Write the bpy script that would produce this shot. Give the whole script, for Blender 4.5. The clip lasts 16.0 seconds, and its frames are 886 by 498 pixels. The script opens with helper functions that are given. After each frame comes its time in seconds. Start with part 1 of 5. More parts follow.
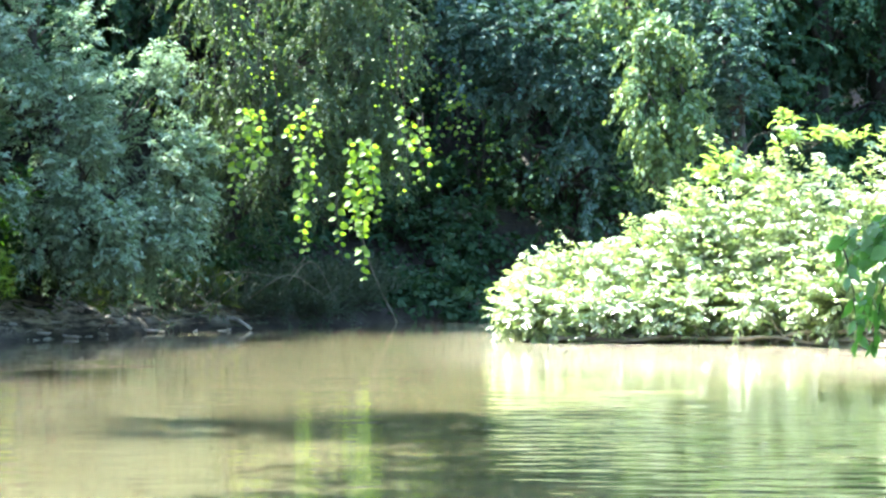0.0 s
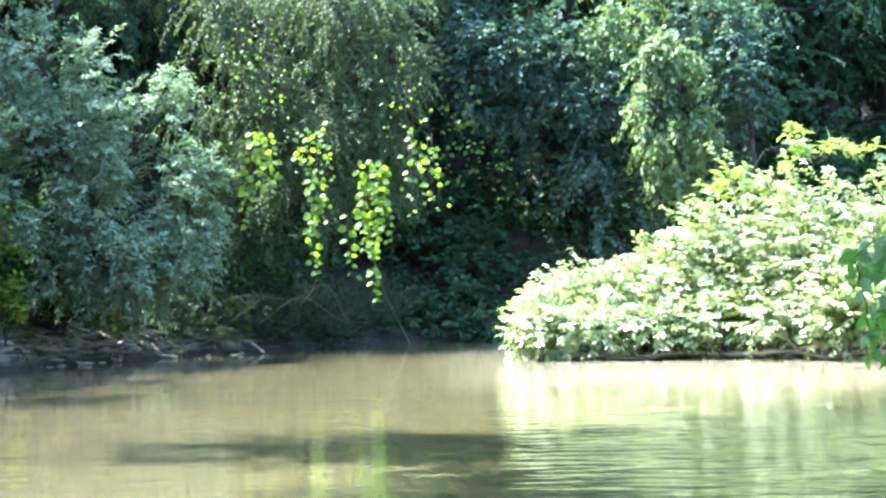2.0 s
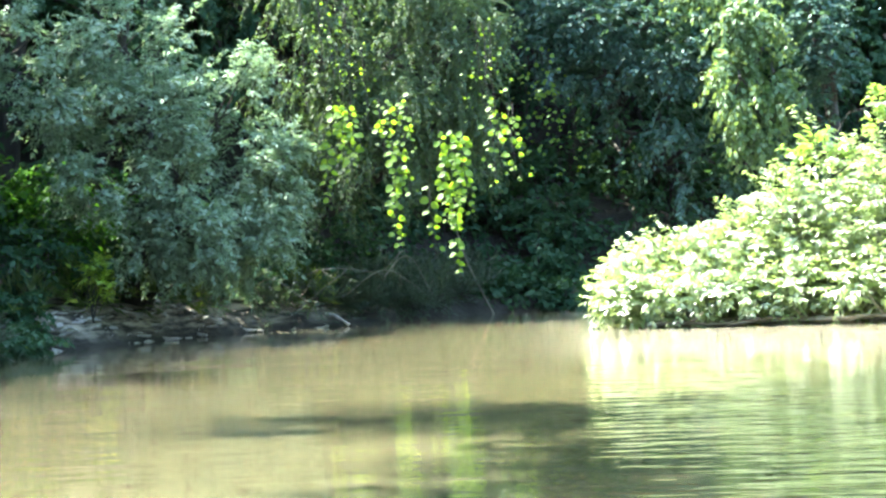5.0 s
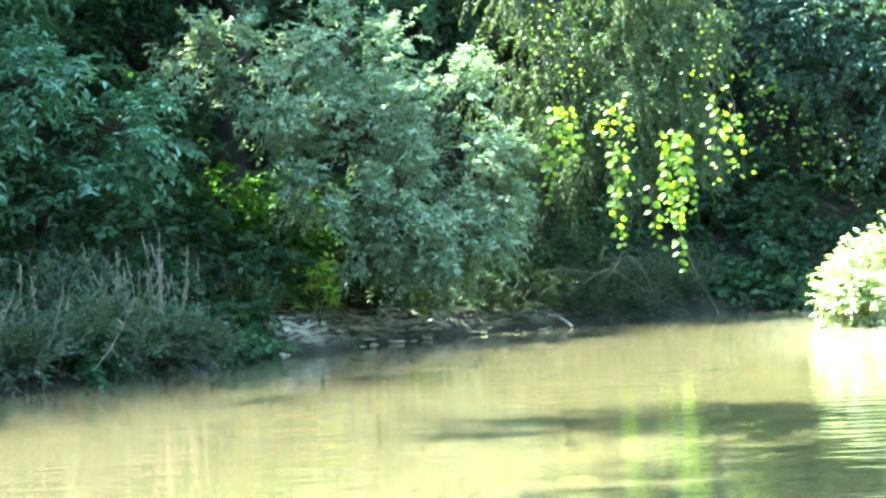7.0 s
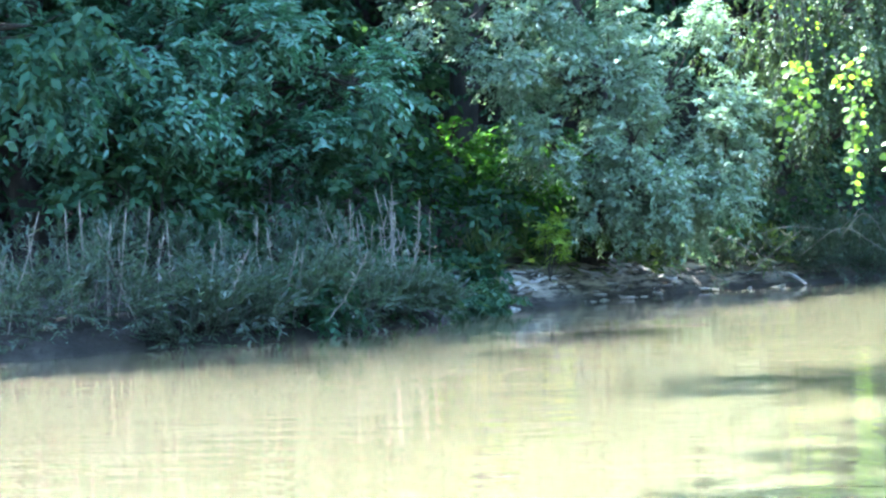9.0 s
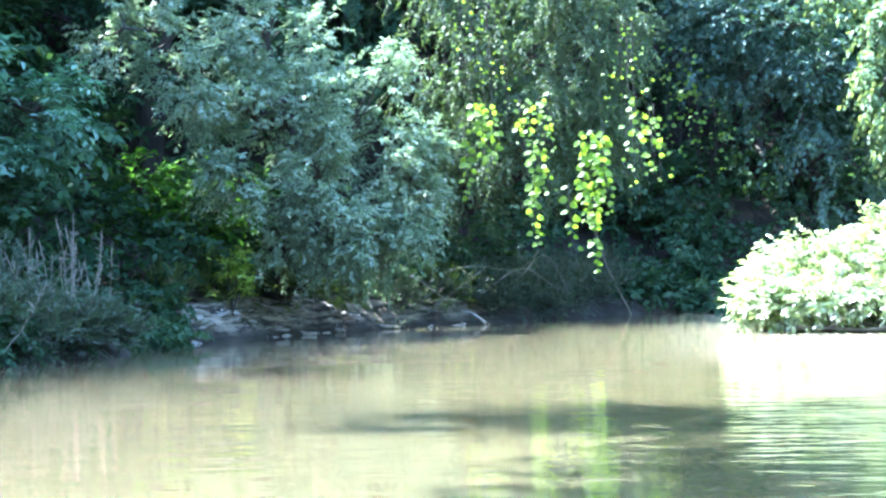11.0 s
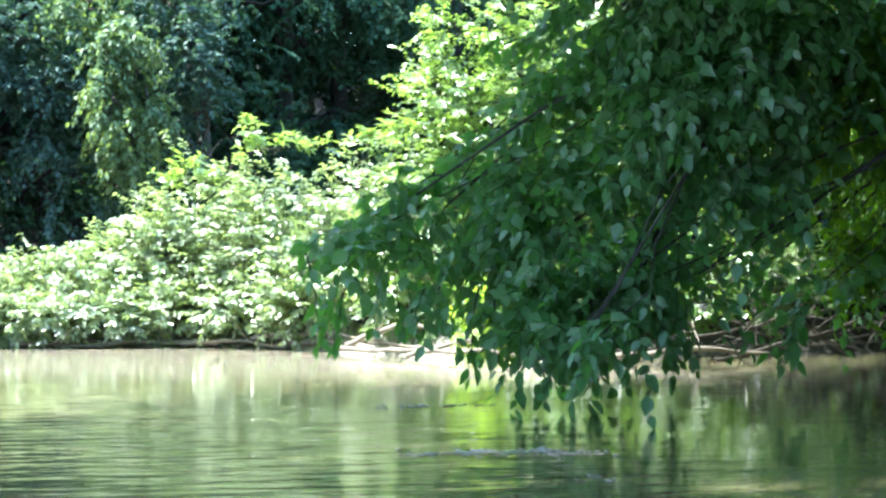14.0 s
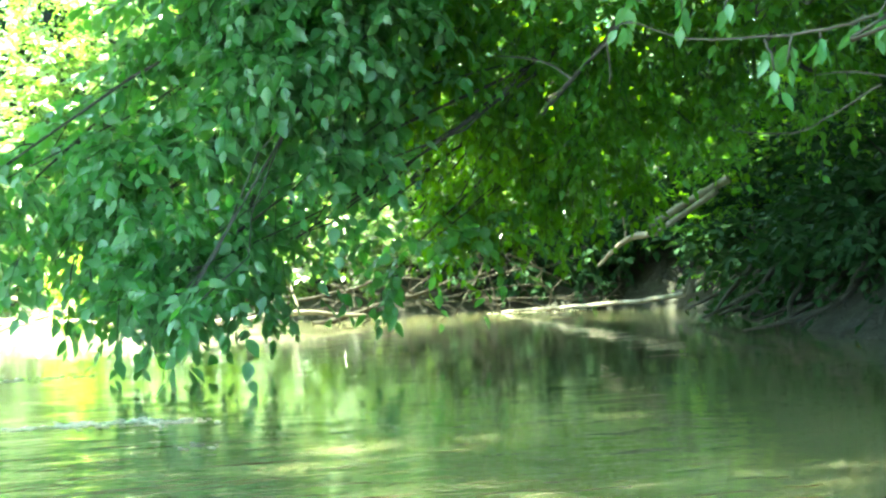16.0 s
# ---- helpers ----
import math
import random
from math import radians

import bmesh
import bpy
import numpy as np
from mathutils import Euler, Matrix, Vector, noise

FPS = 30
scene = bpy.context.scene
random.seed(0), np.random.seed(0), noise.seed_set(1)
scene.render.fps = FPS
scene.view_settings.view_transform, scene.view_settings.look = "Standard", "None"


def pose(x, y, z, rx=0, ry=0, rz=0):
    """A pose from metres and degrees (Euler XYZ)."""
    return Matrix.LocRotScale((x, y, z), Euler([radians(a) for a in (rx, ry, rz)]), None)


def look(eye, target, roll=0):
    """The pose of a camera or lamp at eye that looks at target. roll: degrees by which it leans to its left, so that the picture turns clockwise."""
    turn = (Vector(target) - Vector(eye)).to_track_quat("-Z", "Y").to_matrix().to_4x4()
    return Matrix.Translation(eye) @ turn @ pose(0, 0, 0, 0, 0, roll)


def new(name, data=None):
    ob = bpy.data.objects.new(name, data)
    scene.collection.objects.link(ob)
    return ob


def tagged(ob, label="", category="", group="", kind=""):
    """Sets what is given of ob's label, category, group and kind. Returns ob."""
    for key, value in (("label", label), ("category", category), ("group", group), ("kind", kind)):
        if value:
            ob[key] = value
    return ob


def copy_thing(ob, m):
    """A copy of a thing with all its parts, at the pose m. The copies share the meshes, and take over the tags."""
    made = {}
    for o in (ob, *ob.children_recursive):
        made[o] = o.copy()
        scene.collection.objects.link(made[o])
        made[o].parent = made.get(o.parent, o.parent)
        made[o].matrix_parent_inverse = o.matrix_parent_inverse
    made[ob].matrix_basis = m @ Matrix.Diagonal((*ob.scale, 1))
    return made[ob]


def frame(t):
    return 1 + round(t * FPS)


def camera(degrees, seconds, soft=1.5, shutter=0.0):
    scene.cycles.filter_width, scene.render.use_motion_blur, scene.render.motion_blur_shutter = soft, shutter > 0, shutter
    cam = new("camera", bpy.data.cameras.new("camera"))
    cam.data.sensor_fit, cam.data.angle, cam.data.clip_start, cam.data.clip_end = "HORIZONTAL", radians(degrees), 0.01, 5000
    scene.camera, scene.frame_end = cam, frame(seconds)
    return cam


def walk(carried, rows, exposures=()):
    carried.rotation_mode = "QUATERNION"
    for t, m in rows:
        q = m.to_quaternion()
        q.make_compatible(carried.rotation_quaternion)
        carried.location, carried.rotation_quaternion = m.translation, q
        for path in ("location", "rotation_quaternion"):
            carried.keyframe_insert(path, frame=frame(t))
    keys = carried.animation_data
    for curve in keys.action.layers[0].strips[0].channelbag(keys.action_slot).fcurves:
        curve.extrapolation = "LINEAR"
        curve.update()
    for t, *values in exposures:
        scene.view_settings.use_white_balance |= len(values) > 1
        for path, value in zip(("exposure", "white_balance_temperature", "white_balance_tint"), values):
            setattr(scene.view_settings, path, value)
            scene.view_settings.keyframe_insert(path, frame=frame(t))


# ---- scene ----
# ---- camera and its turn ----
EYE = 0.8
TILT = 0.24
cam = camera(25.0, 16.0, soft=2.5)
# seconds, yaw, pitch, roll in degrees; the camera is held in one spot and panned
TURNS = [
    (0.0, 0.00, -0.01, 0.05), (0.5, -0.18, 0.27, 0.26), (1.0, -0.06, 0.38, 0.29), (1.5, 0.09, 0.56, 0.72),
    (2.0, 0.32, 0.57, 1.07), (2.5, 0.66, 0.40, 1.07), (3.0, 0.88, 0.38, 1.14), (3.2, 0.95, 0.39, 1.32),
    (5.3, 3.72, -0.56, 2.51), (5.5, 5.82, -1.65, 2.80), (6.0, 7.21, -2.08, 2.40), (6.5, 9.58, -1.37, 3.11),
    (7.0, 9.07, 0.11, 3.00), (7.5, 9.09, -0.15, 3.21), (8.0, 9.33, -0.45, 2.72), (8.5, 12.25, -0.82, 2.77),
    (8.7, 14.10, -0.91, 2.75), (9.2, 16.2, -0.8, 2.3), (9.7, 16.6, -0.5, 1.9), (10.3, 13.0, -0.2, 1.4),
    (10.8, 8.56, -0.04, 1.28), (11.0, 6.67, -0.14, 1.14), (11.5, 2.09, -0.15, 0.45), (12.0, -2.38, -0.70, 0.70),
    (12.5, -6.35, 0.78, 0.53), (13.0, -10.30, 0.68, 0.49), (13.5, -12.89, -0.39, 0.22), (14.0, -15.26, 0.11, -0.05),
    (14.5, -18.88, -0.11, 0.23), (15.0, -21.77, -0.24, 0.88), (15.5, -24.39, -1.00, 1.27), (16.0, -26.75, -0.99, 1.24),
]
EXPOSURES = [(0.0, 3.62, 6230, 4), (3.0, 3.62, 5970, 7), (5.5, 3.74, 6940, -5), (6.0, 3.65, 7220, -14), (6.5, 3.89, 7250, -15), (7.0, 4.24, 6830, -12), (7.5, 4.30, 6560, -8), (8.0, 4.23, 6040, 2), (8.7, 4.28, 5570, 7),
             (11.0, 4.19, 5420, 10), (11.5, 4.10, 5410, 11), (12.0, 3.87, 5600, 8), (12.5, 3.53, 5850, 3), (13.0, 3.42, 5900, 2), (14.0, 3.12, 5900, 1), (14.5, 3.26, 5900, 1), (15.0, 3.49, 6300, -11), (15.5, 4.10, 6350, -19), (16.0, 4.67, 7250, -28)]
walk(cam, [(t, pose(0, 0, EYE, TILT) @ pose(0, 0, 0, 0, 0, yaw) @ pose(0, 0, 0, pitch) @ pose(0, 0, 0, 0, roll) @ pose(0, 0, 0, 90))
           for t, yaw, pitch, roll in TURNS], EXPOSURES)

# ---- sky and sun ----
SUN_ELEV, SUN_AZ = 61.0, -70.0      # degrees above the horizon, degrees to the right of straight ahead
world = bpy.data.worlds.new("sky")
scene.world = world
world.use_nodes = True
sky = world.node_tree.nodes.new("ShaderNodeTexSky")
sky.sky_type, sky.sun_disc = "NISHITA", False
sky.sun_elevation, sky.sun_rotation = radians(SUN_ELEV), radians(SUN_AZ)
background = world.node_tree.nodes["Background"]
background.inputs["Strength"].default_value = 0.15
world.node_tree.links.new(sky.outputs[0], background.inputs["Color"])
sun_lamp = bpy.data.lights.new("sun", "SUN")
sun_lamp.energy, sun_lamp.angle, sun_lamp.color = 3.8, radians(0.5), (1.0, 0.96, 0.90)
SUN_WAY = Vector((math.sin(radians(SUN_AZ)) * math.cos(radians(SUN_ELEV)), math.cos(radians(SUN_AZ)) * math.cos(radians(SUN_ELEV)), math.sin(radians(SUN_ELEV))))
new("sun", sun_lamp).matrix_world = look(SUN_WAY * 60, (0, 0, 0))


# ---- materials ----
def material(name):
    m = bpy.data.materials.new(name)
    m.use_nodes = True
    t = m.node_tree
    return m, t.nodes, t.links, t.nodes["Principled BSDF"], t.nodes["Material Output"]


def ramp(nodes, stops):
    r = nodes.new("ShaderNodeValToRGB")
    e = r.color_ramp.elements
    while len(e) < len(stops):
        e.new(0.5)
    for el, (p, c) in zip(e, stops):
        el.position, el.color = p, (*c, 1)
    return r


def noise_node(nodes, links, scale, detail=4.0, rough=0.55, stretch=None):
    n = nodes.new("ShaderNodeTexNoise")
    n.inputs["Scale"].default_value, n.inputs["Detail"].default_value, n.inputs["Roughness"].default_value = scale, detail, rough
    co = nodes.new("ShaderNodeNewGeometry")
    mp = nodes.new("ShaderNodeMapping")
    links.new(co.outputs["Position"], mp.inputs["Vector"])
    if stretch:
        mp.inputs["Scale"].default_value = stretch
    links.new(mp.outputs[0], n.inputs["Vector"])
    return n


def leaf_material(name, colours, through_colour, share=0.35, rough=0.45, single=False, gloss=0.5, coat=0.0):
    """Leaf: tinted by a random value per leaf and by broad patches, lets part of the light through."""
    m, nodes, links, bsdf, out = material(name)
    if single:
        source = nodes.new("ShaderNodeObjectInfo").outputs["Random"]
    else:
        source = nodes.new("ShaderNodeNewGeometry").outputs["Random Per Island"]
    patch = noise_node(nodes, links, 1.3, 2.0)
    mixv = nodes.new("ShaderNodeMath")
    mixv.operation = "MULTIPLY_ADD"
    mixv.inputs[1].default_value = 0.55
    links.new(source, mixv.inputs[0])
    half = nodes.new("ShaderNodeMath")
    half.operation = "MULTIPLY"
    half.inputs[1].default_value = 0.5
    links.new(patch.outputs[0], half.inputs[0])
    links.new(half.outputs[0], mixv.inputs[2])
    n = len(colours)
    r = ramp(nodes, [(0.12 + 0.72 * i / max(1, n - 1), c) for i, c in enumerate(colours)])
    links.new(mixv.outputs[0], r.inputs[0])
    links.new(r.outputs[0], bsdf.inputs["Base Color"])
    bsdf.inputs["Roughness"].default_value = rough
    bsdf.inputs["Specular IOR Level"].default_value = gloss
    bsdf.inputs["Coat Weight"].default_value = coat
    bsdf.inputs["Coat Roughness"].default_value = 0.3
    tr = nodes.new("ShaderNodeBsdfTranslucent")
    tint = nodes.new("ShaderNodeMix")
    tint.data_type, tint.blend_type = "RGBA", "MIX"
    tint.inputs["Factor"].default_value = 0.75
    links.new(r.outputs[0], tint.inputs["A"])
    tint.inputs["B"].default_value = (*through_colour, 1)
    links.new(tint.outputs["Result"], tr.inputs["Color"])
    mix = nodes.new("ShaderNodeMixShader")
    mix.inputs[0].default_value = share
    links.new(bsdf.outputs[0], mix.inputs[1])
    links.new(tr.outputs[0], mix.inputs[2])
    links.new(mix.outputs[0], out.inputs["Surface"])
    return m


def rough_material(name, stops, scale, rough=0.9, bump=0.4, fine=6.0, stretch=None, distance=0.02):
    m, nodes, links, bsdf, out = material(name)
    n = noise_node(nodes, links, scale, 6.0, 0.6, stretch)
    n2 = noise_node(nodes, links, scale * fine, 5.0, 0.65, stretch)
    add = nodes.new("ShaderNodeMath")
    add.operation = "MULTIPLY_ADD"
    add.inputs[1].default_value = 0.4
    links.new(n2.outputs[0], add.inputs[0])
    sub = nodes.new("ShaderNodeMath")
    sub.operation = "MULTIPLY_ADD"
    sub.inputs[1].default_value, sub.inputs[2].default_value = 1.3, -0.35
    links.new(n.outputs[0], sub.inputs[0])
    links.new(sub.outputs[0], add.inputs[2])
    r = ramp(nodes, stops)
    links.new(add.outputs[0], r.inputs[0])
    links.new(r.outputs[0], bsdf.inputs["Base Color"])
    bsdf.inputs["Roughness"].default_value = rough
    bsdf.inputs["Specular IOR Level"].default_value = 0.25
    b = nodes.new("ShaderNodeBump")
    b.inputs["Strength"].default_value, b.inputs["Distance"].default_value = bump, distance
    links.new(add.outputs[0], b.inputs["Height"])
    links.new(b.outputs[0], bsdf.inputs["Normal"])
    return m


def water_material():
    m, nodes, links, bsdf, out = material("muddy_water")
    silt = noise_node(nodes, links, 0.25, 4.0, 0.5, (0.6, 1.6, 1.0))
    r = ramp(nodes, [(0.3, (0.088, 0.082, 0.041)), (0.7, (0.11, 0.102, 0.052))])
    links.new(silt.outputs[0], r.inputs[0])
    bsdf.inputs["Roughness"].default_value = 0.05
    bsdf.inputs["IOR"].default_value = 1.33
    bsdf.inputs["Specular IOR Level"].default_value = 0.5
    bsdf.subsurface_method = "BURLEY"
    bsdf.inputs["Subsurface Weight"].default_value = 1.0
    bsdf.inputs["Subsurface Radius"].default_value = (1.0, 0.95, 0.8)
    bsdf.inputs["Subsurface Scale"].default_value = 0.3
    geo = nodes.new("ShaderNodeNewGeometry")
    sep = nodes.new("ShaderNodeSeparateXYZ")
    links.new(geo.outputs["Position"], sep.inputs[0])
    # pale patch off the low point: sunlit water and shrub glare painted in
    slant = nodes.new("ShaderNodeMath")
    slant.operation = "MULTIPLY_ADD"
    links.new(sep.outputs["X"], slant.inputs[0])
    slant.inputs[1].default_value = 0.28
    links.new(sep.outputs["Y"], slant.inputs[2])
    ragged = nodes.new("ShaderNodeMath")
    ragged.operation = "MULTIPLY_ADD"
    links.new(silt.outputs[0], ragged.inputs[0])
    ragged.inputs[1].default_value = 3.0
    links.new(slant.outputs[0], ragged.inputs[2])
    sunlit_patch = None
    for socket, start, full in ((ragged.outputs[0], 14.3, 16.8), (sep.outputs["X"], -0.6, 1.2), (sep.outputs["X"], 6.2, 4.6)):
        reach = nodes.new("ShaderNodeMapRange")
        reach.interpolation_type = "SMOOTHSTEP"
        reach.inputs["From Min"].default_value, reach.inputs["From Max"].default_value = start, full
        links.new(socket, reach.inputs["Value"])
        if sunlit_patch is None:
            sunlit_patch = reach.outputs[0]
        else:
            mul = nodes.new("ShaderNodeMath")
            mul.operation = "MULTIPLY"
            links.new(sunlit_patch, mul.inputs[0])
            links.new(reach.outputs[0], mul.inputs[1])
            sunlit_patch = mul.outputs[0]
    # darker towards the left: colour lowered to tone down over-bright sunlight
    left_dimming = nodes.new("ShaderNodeMapRange")
    left_dimming.interpolation_type = "SMOOTHSTEP"
    left_dimming.inputs["From Min"].default_value, left_dimming.inputs["From Max"].default_value = 0.3, -3.0
    links.new(sep.outputs["X"], left_dimming.inputs["Value"])
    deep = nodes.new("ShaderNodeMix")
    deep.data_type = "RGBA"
    links.new(left_dimming.outputs[0], deep.inputs["Factor"])
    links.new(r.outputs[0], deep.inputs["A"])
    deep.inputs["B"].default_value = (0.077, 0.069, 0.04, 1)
    # mixes the painted bright patch into the water colour
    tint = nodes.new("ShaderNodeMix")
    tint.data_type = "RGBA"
    links.new(sunlit_patch, tint.inputs["Factor"])
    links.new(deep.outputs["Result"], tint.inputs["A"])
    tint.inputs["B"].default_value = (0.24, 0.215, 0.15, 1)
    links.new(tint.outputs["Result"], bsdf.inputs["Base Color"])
    side = nodes.new("ShaderNodeMapRange")
    side.interpolation_type = "SMOOTHSTEP"
    side.inputs["From Min"].default_value, side.inputs["From Max"].default_value = -1.0, 1.2
    side.inputs["To Min"].default_value, side.inputs["To Max"].default_value = 0.5, 1.2
    links.new(sep.outputs["X"], side.inputs["Value"])
    lee = nodes.new("ShaderNodeMapRange")
    lee.interpolation_type = "SMOOTHSTEP"
    lee.inputs["From Min"].default_value, lee.inputs["From Max"].default_value = 1.6, 4.0
    lee.inputs["To Min"].default_value, lee.inputs["To Max"].default_value = 1.0, 0.4
    links.new(sep.outputs["X"], lee.inputs["Value"])
    open_water = nodes.new("ShaderNodeMath")
    open_water.operation = "MULTIPLY"
    links.new(side.outputs[0], open_water.inputs[0])
    links.new(lee.outputs[0], open_water.inputs[1])
    reach_out = nodes.new("ShaderNodeMapRange")
    reach_out.interpolation_type = "SMOOTHSTEP"
    reach_out.inputs["From Min"].default_value, reach_out.inputs["From Max"].default_value = 11.0, 15.0
    reach_out.inputs["To Min"].default_value, reach_out.inputs["To Max"].default_value = 1.8, 0.6
    links.new(sep.outputs["Y"], reach_out.inputs["Value"])
    sheltered = nodes.new("ShaderNodeMath")
    sheltered.operation = "MULTIPLY"
    links.new(open_water.outputs[0], sheltered.inputs[0])
    links.new(reach_out.outputs[0], sheltered.inputs[1])
    calm = noise_node(nodes, links, 0.16, 1.0, 0.4)
    gate = ramp(nodes, [(0.4, (0.3, 0.3, 0.3)), (0.62, (1, 1, 1))])
    links.new(calm.outputs[0], gate.inputs[0])
    breeze = nodes.new("ShaderNodeMath")
    breeze.operation = "MULTIPLY"
    links.new(sheltered.outputs[0], breeze.inputs[0])
    links.new(gate.outputs[0], breeze.inputs[1])
    # long swell, then ripples, then fine chop; crests lie across the river's run
    last = None
    for scale, detail, stretch, amount, blown in ((1.0, 2.0, (0.3, 1.3, 1.0), 0.0065, False), (1.0, 2.0, (2.0, 4.4, 1.0), 0.007, True), (1.0, 2.0, (4.5, 9.0, 1.0), 0.003, True)):
        wave = noise_node(nodes, links, scale, detail, 0.5, stretch)
        high = wave.outputs[0]
        if blown:
            mul = nodes.new("ShaderNodeMath")
            mul.operation = "MULTIPLY"
            links.new(high, mul.inputs[0])
            links.new(breeze.outputs[0], mul.inputs[1])
            high = mul.outputs[0]
        bump = nodes.new("ShaderNodeBump")
        bump.inputs["Strength"].default_value, bump.inputs["Distance"].default_value = 1.0, amount
        links.new(high, bump.inputs["Height"])
        if last:
            links.new(last, bump.inputs["Normal"])
        last = bump.outputs[0]
    links.new(last, bsdf.inputs["Normal"])
    return m


M_WATER = water_material()
def soil_material():
    """Dark river mud, with pale clay crumbs on one bank and a pale muddy lip on the other, both with sunlight painted
    in.
    """
    m = rough_material("bank_soil", [(0.2, (0.016, 0.015, 0.012)), (0.5, (0.028, 0.026, 0.021)), (0.8, (0.052, 0.049, 0.041))], 2.6, 0.95, 1.0, 6.0, None, 0.12)
    nodes, links, bsdf = m.node_tree.nodes, m.node_tree.links, m.node_tree.nodes["Principled BSDF"]
    dark = bsdf.inputs["Base Color"].links[0].from_socket
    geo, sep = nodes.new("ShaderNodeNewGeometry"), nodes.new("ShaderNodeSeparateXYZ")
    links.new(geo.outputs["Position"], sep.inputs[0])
    # pale clay on the left bank, made paler to stand for sunlit patches
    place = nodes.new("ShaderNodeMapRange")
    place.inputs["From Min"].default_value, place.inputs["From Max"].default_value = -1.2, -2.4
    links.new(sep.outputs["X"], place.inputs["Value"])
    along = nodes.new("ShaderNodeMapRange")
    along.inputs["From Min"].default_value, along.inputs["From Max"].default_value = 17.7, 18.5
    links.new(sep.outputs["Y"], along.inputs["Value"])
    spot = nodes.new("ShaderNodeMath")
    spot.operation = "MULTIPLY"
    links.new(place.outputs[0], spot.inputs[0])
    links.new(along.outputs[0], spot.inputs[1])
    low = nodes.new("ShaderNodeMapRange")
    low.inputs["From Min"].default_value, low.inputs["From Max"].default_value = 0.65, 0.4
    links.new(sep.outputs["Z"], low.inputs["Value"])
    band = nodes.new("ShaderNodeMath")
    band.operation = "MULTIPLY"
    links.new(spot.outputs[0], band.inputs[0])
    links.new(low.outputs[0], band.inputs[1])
    # dark band along the waterline, painting in the undercut's shadow
    undercut_shade = nodes.new("ShaderNodeMapRange")
    undercut_shade.inputs["From Min"].default_value, undercut_shade.inputs["From Max"].default_value = 0.03, 0.15
    links.new(sep.outputs["Z"], undercut_shade.inputs["Value"])
    clay_above_shade = nodes.new("ShaderNodeMath")
    clay_above_shade.operation = "MULTIPLY"
    links.new(band.outputs[0], clay_above_shade.inputs[0])
    links.new(undercut_shade.outputs[0], clay_above_shade.inputs[1])
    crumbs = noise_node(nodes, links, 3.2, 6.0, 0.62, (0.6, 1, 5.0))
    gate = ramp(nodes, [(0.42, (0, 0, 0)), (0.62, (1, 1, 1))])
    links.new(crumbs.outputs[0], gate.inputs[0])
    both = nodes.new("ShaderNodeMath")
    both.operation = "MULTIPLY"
    links.new(clay_above_shade.outputs[0], both.inputs[0])
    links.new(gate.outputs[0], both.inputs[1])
    # muddy lip at the point: pale mud with sunlight put into its colour
    sunlit_lip = None
    for axis, start, full in (("X", 0.3, 0.8), ("X", 5.4, 4.4), ("Y", 14.6, 15.2), ("Z", 0.30, 0.14)):
        reach = nodes.new("ShaderNodeMapRange")
        reach.inputs["From Min"].default_value, reach.inputs["From Max"].default_value = start, full
        links.new(sep.outputs[axis], reach.inputs["Value"])
        if sunlit_lip is None:
            sunlit_lip = reach.outputs[0]
        else:
            mul = nodes.new("ShaderNodeMath")
            mul.operation = "MULTIPLY"
            links.new(sunlit_lip, mul.inputs[0])
            links.new(reach.outputs[0], mul.inputs[1])
            sunlit_lip = mul.outputs[0]
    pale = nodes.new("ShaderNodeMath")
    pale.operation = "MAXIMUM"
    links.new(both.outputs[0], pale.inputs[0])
    links.new(sunlit_lip, pale.inputs[1])
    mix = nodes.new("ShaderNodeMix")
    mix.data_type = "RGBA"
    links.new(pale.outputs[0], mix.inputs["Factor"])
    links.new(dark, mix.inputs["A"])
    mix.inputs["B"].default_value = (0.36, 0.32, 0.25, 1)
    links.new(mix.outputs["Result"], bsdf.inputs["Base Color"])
    return m


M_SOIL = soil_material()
M_STONE = rough_material("pale_clod", [(0.2, (0.17, 0.16, 0.14)), (0.5, (0.33, 0.315, 0.285)), (0.85, (0.5, 0.485, 0.45))], 6.0, 0.85, 0.6, 5.0, None, 0.03)
M_BARK = rough_material("bark", [(0.2, (0.018, 0.017, 0.014)), (0.55, (0.04, 0.037, 0.031)), (0.85, (0.08, 0.075, 0.064))], 7.0, 0.9, 0.8, 5.0, (1, 1, 0.25), 0.03)
M_DRIFT = rough_material("driftwood", [(0.2, (0.09, 0.073, 0.056)), (0.5, (0.19, 0.16, 0.125)), (0.85, (0.36, 0.315, 0.26))], 9.0, 0.85, 0.5, 5.0, (0.4, 1, 1), 0.01)
M_DRY = rough_material("dry_stalk", [(0.2, (0.1, 0.092, 0.074)), (0.5, (0.165, 0.155, 0.128)), (0.85, (0.27, 0.255, 0.215))], 9.0, 0.9, 0.2, 5.0)
M_FOAM = rough_material("foam", [(0.2, (0.8, 0.78, 0.72)), (0.8, (0.9, 0.88, 0.82))], 20.0, 0.35, 0.2)
M_TWIG = rough_material("weathered_twig", [(0.2, (0.024, 0.02, 0.015)), (0.5, (0.046, 0.039, 0.03)), (0.85, (0.095, 0.083, 0.068))], 9.0, 0.9, 0.4, 5.0)
L_WILLOW = leaf_material("willow_leaf", [(0.125, 0.2, 0.14), (0.19, 0.275, 0.2), (0.26, 0.34, 0.265)], (0.2, 0.32, 0.1), 0.36, 0.5, gloss=0.35)
L_WEEP = leaf_material("weeping_willow_leaf", [(0.034, 0.07, 0.032), (0.058, 0.1, 0.054), (0.104, 0.146, 0.094)], (0.135, 0.225, 0.03), 0.36, 0.55, gloss=0.3)
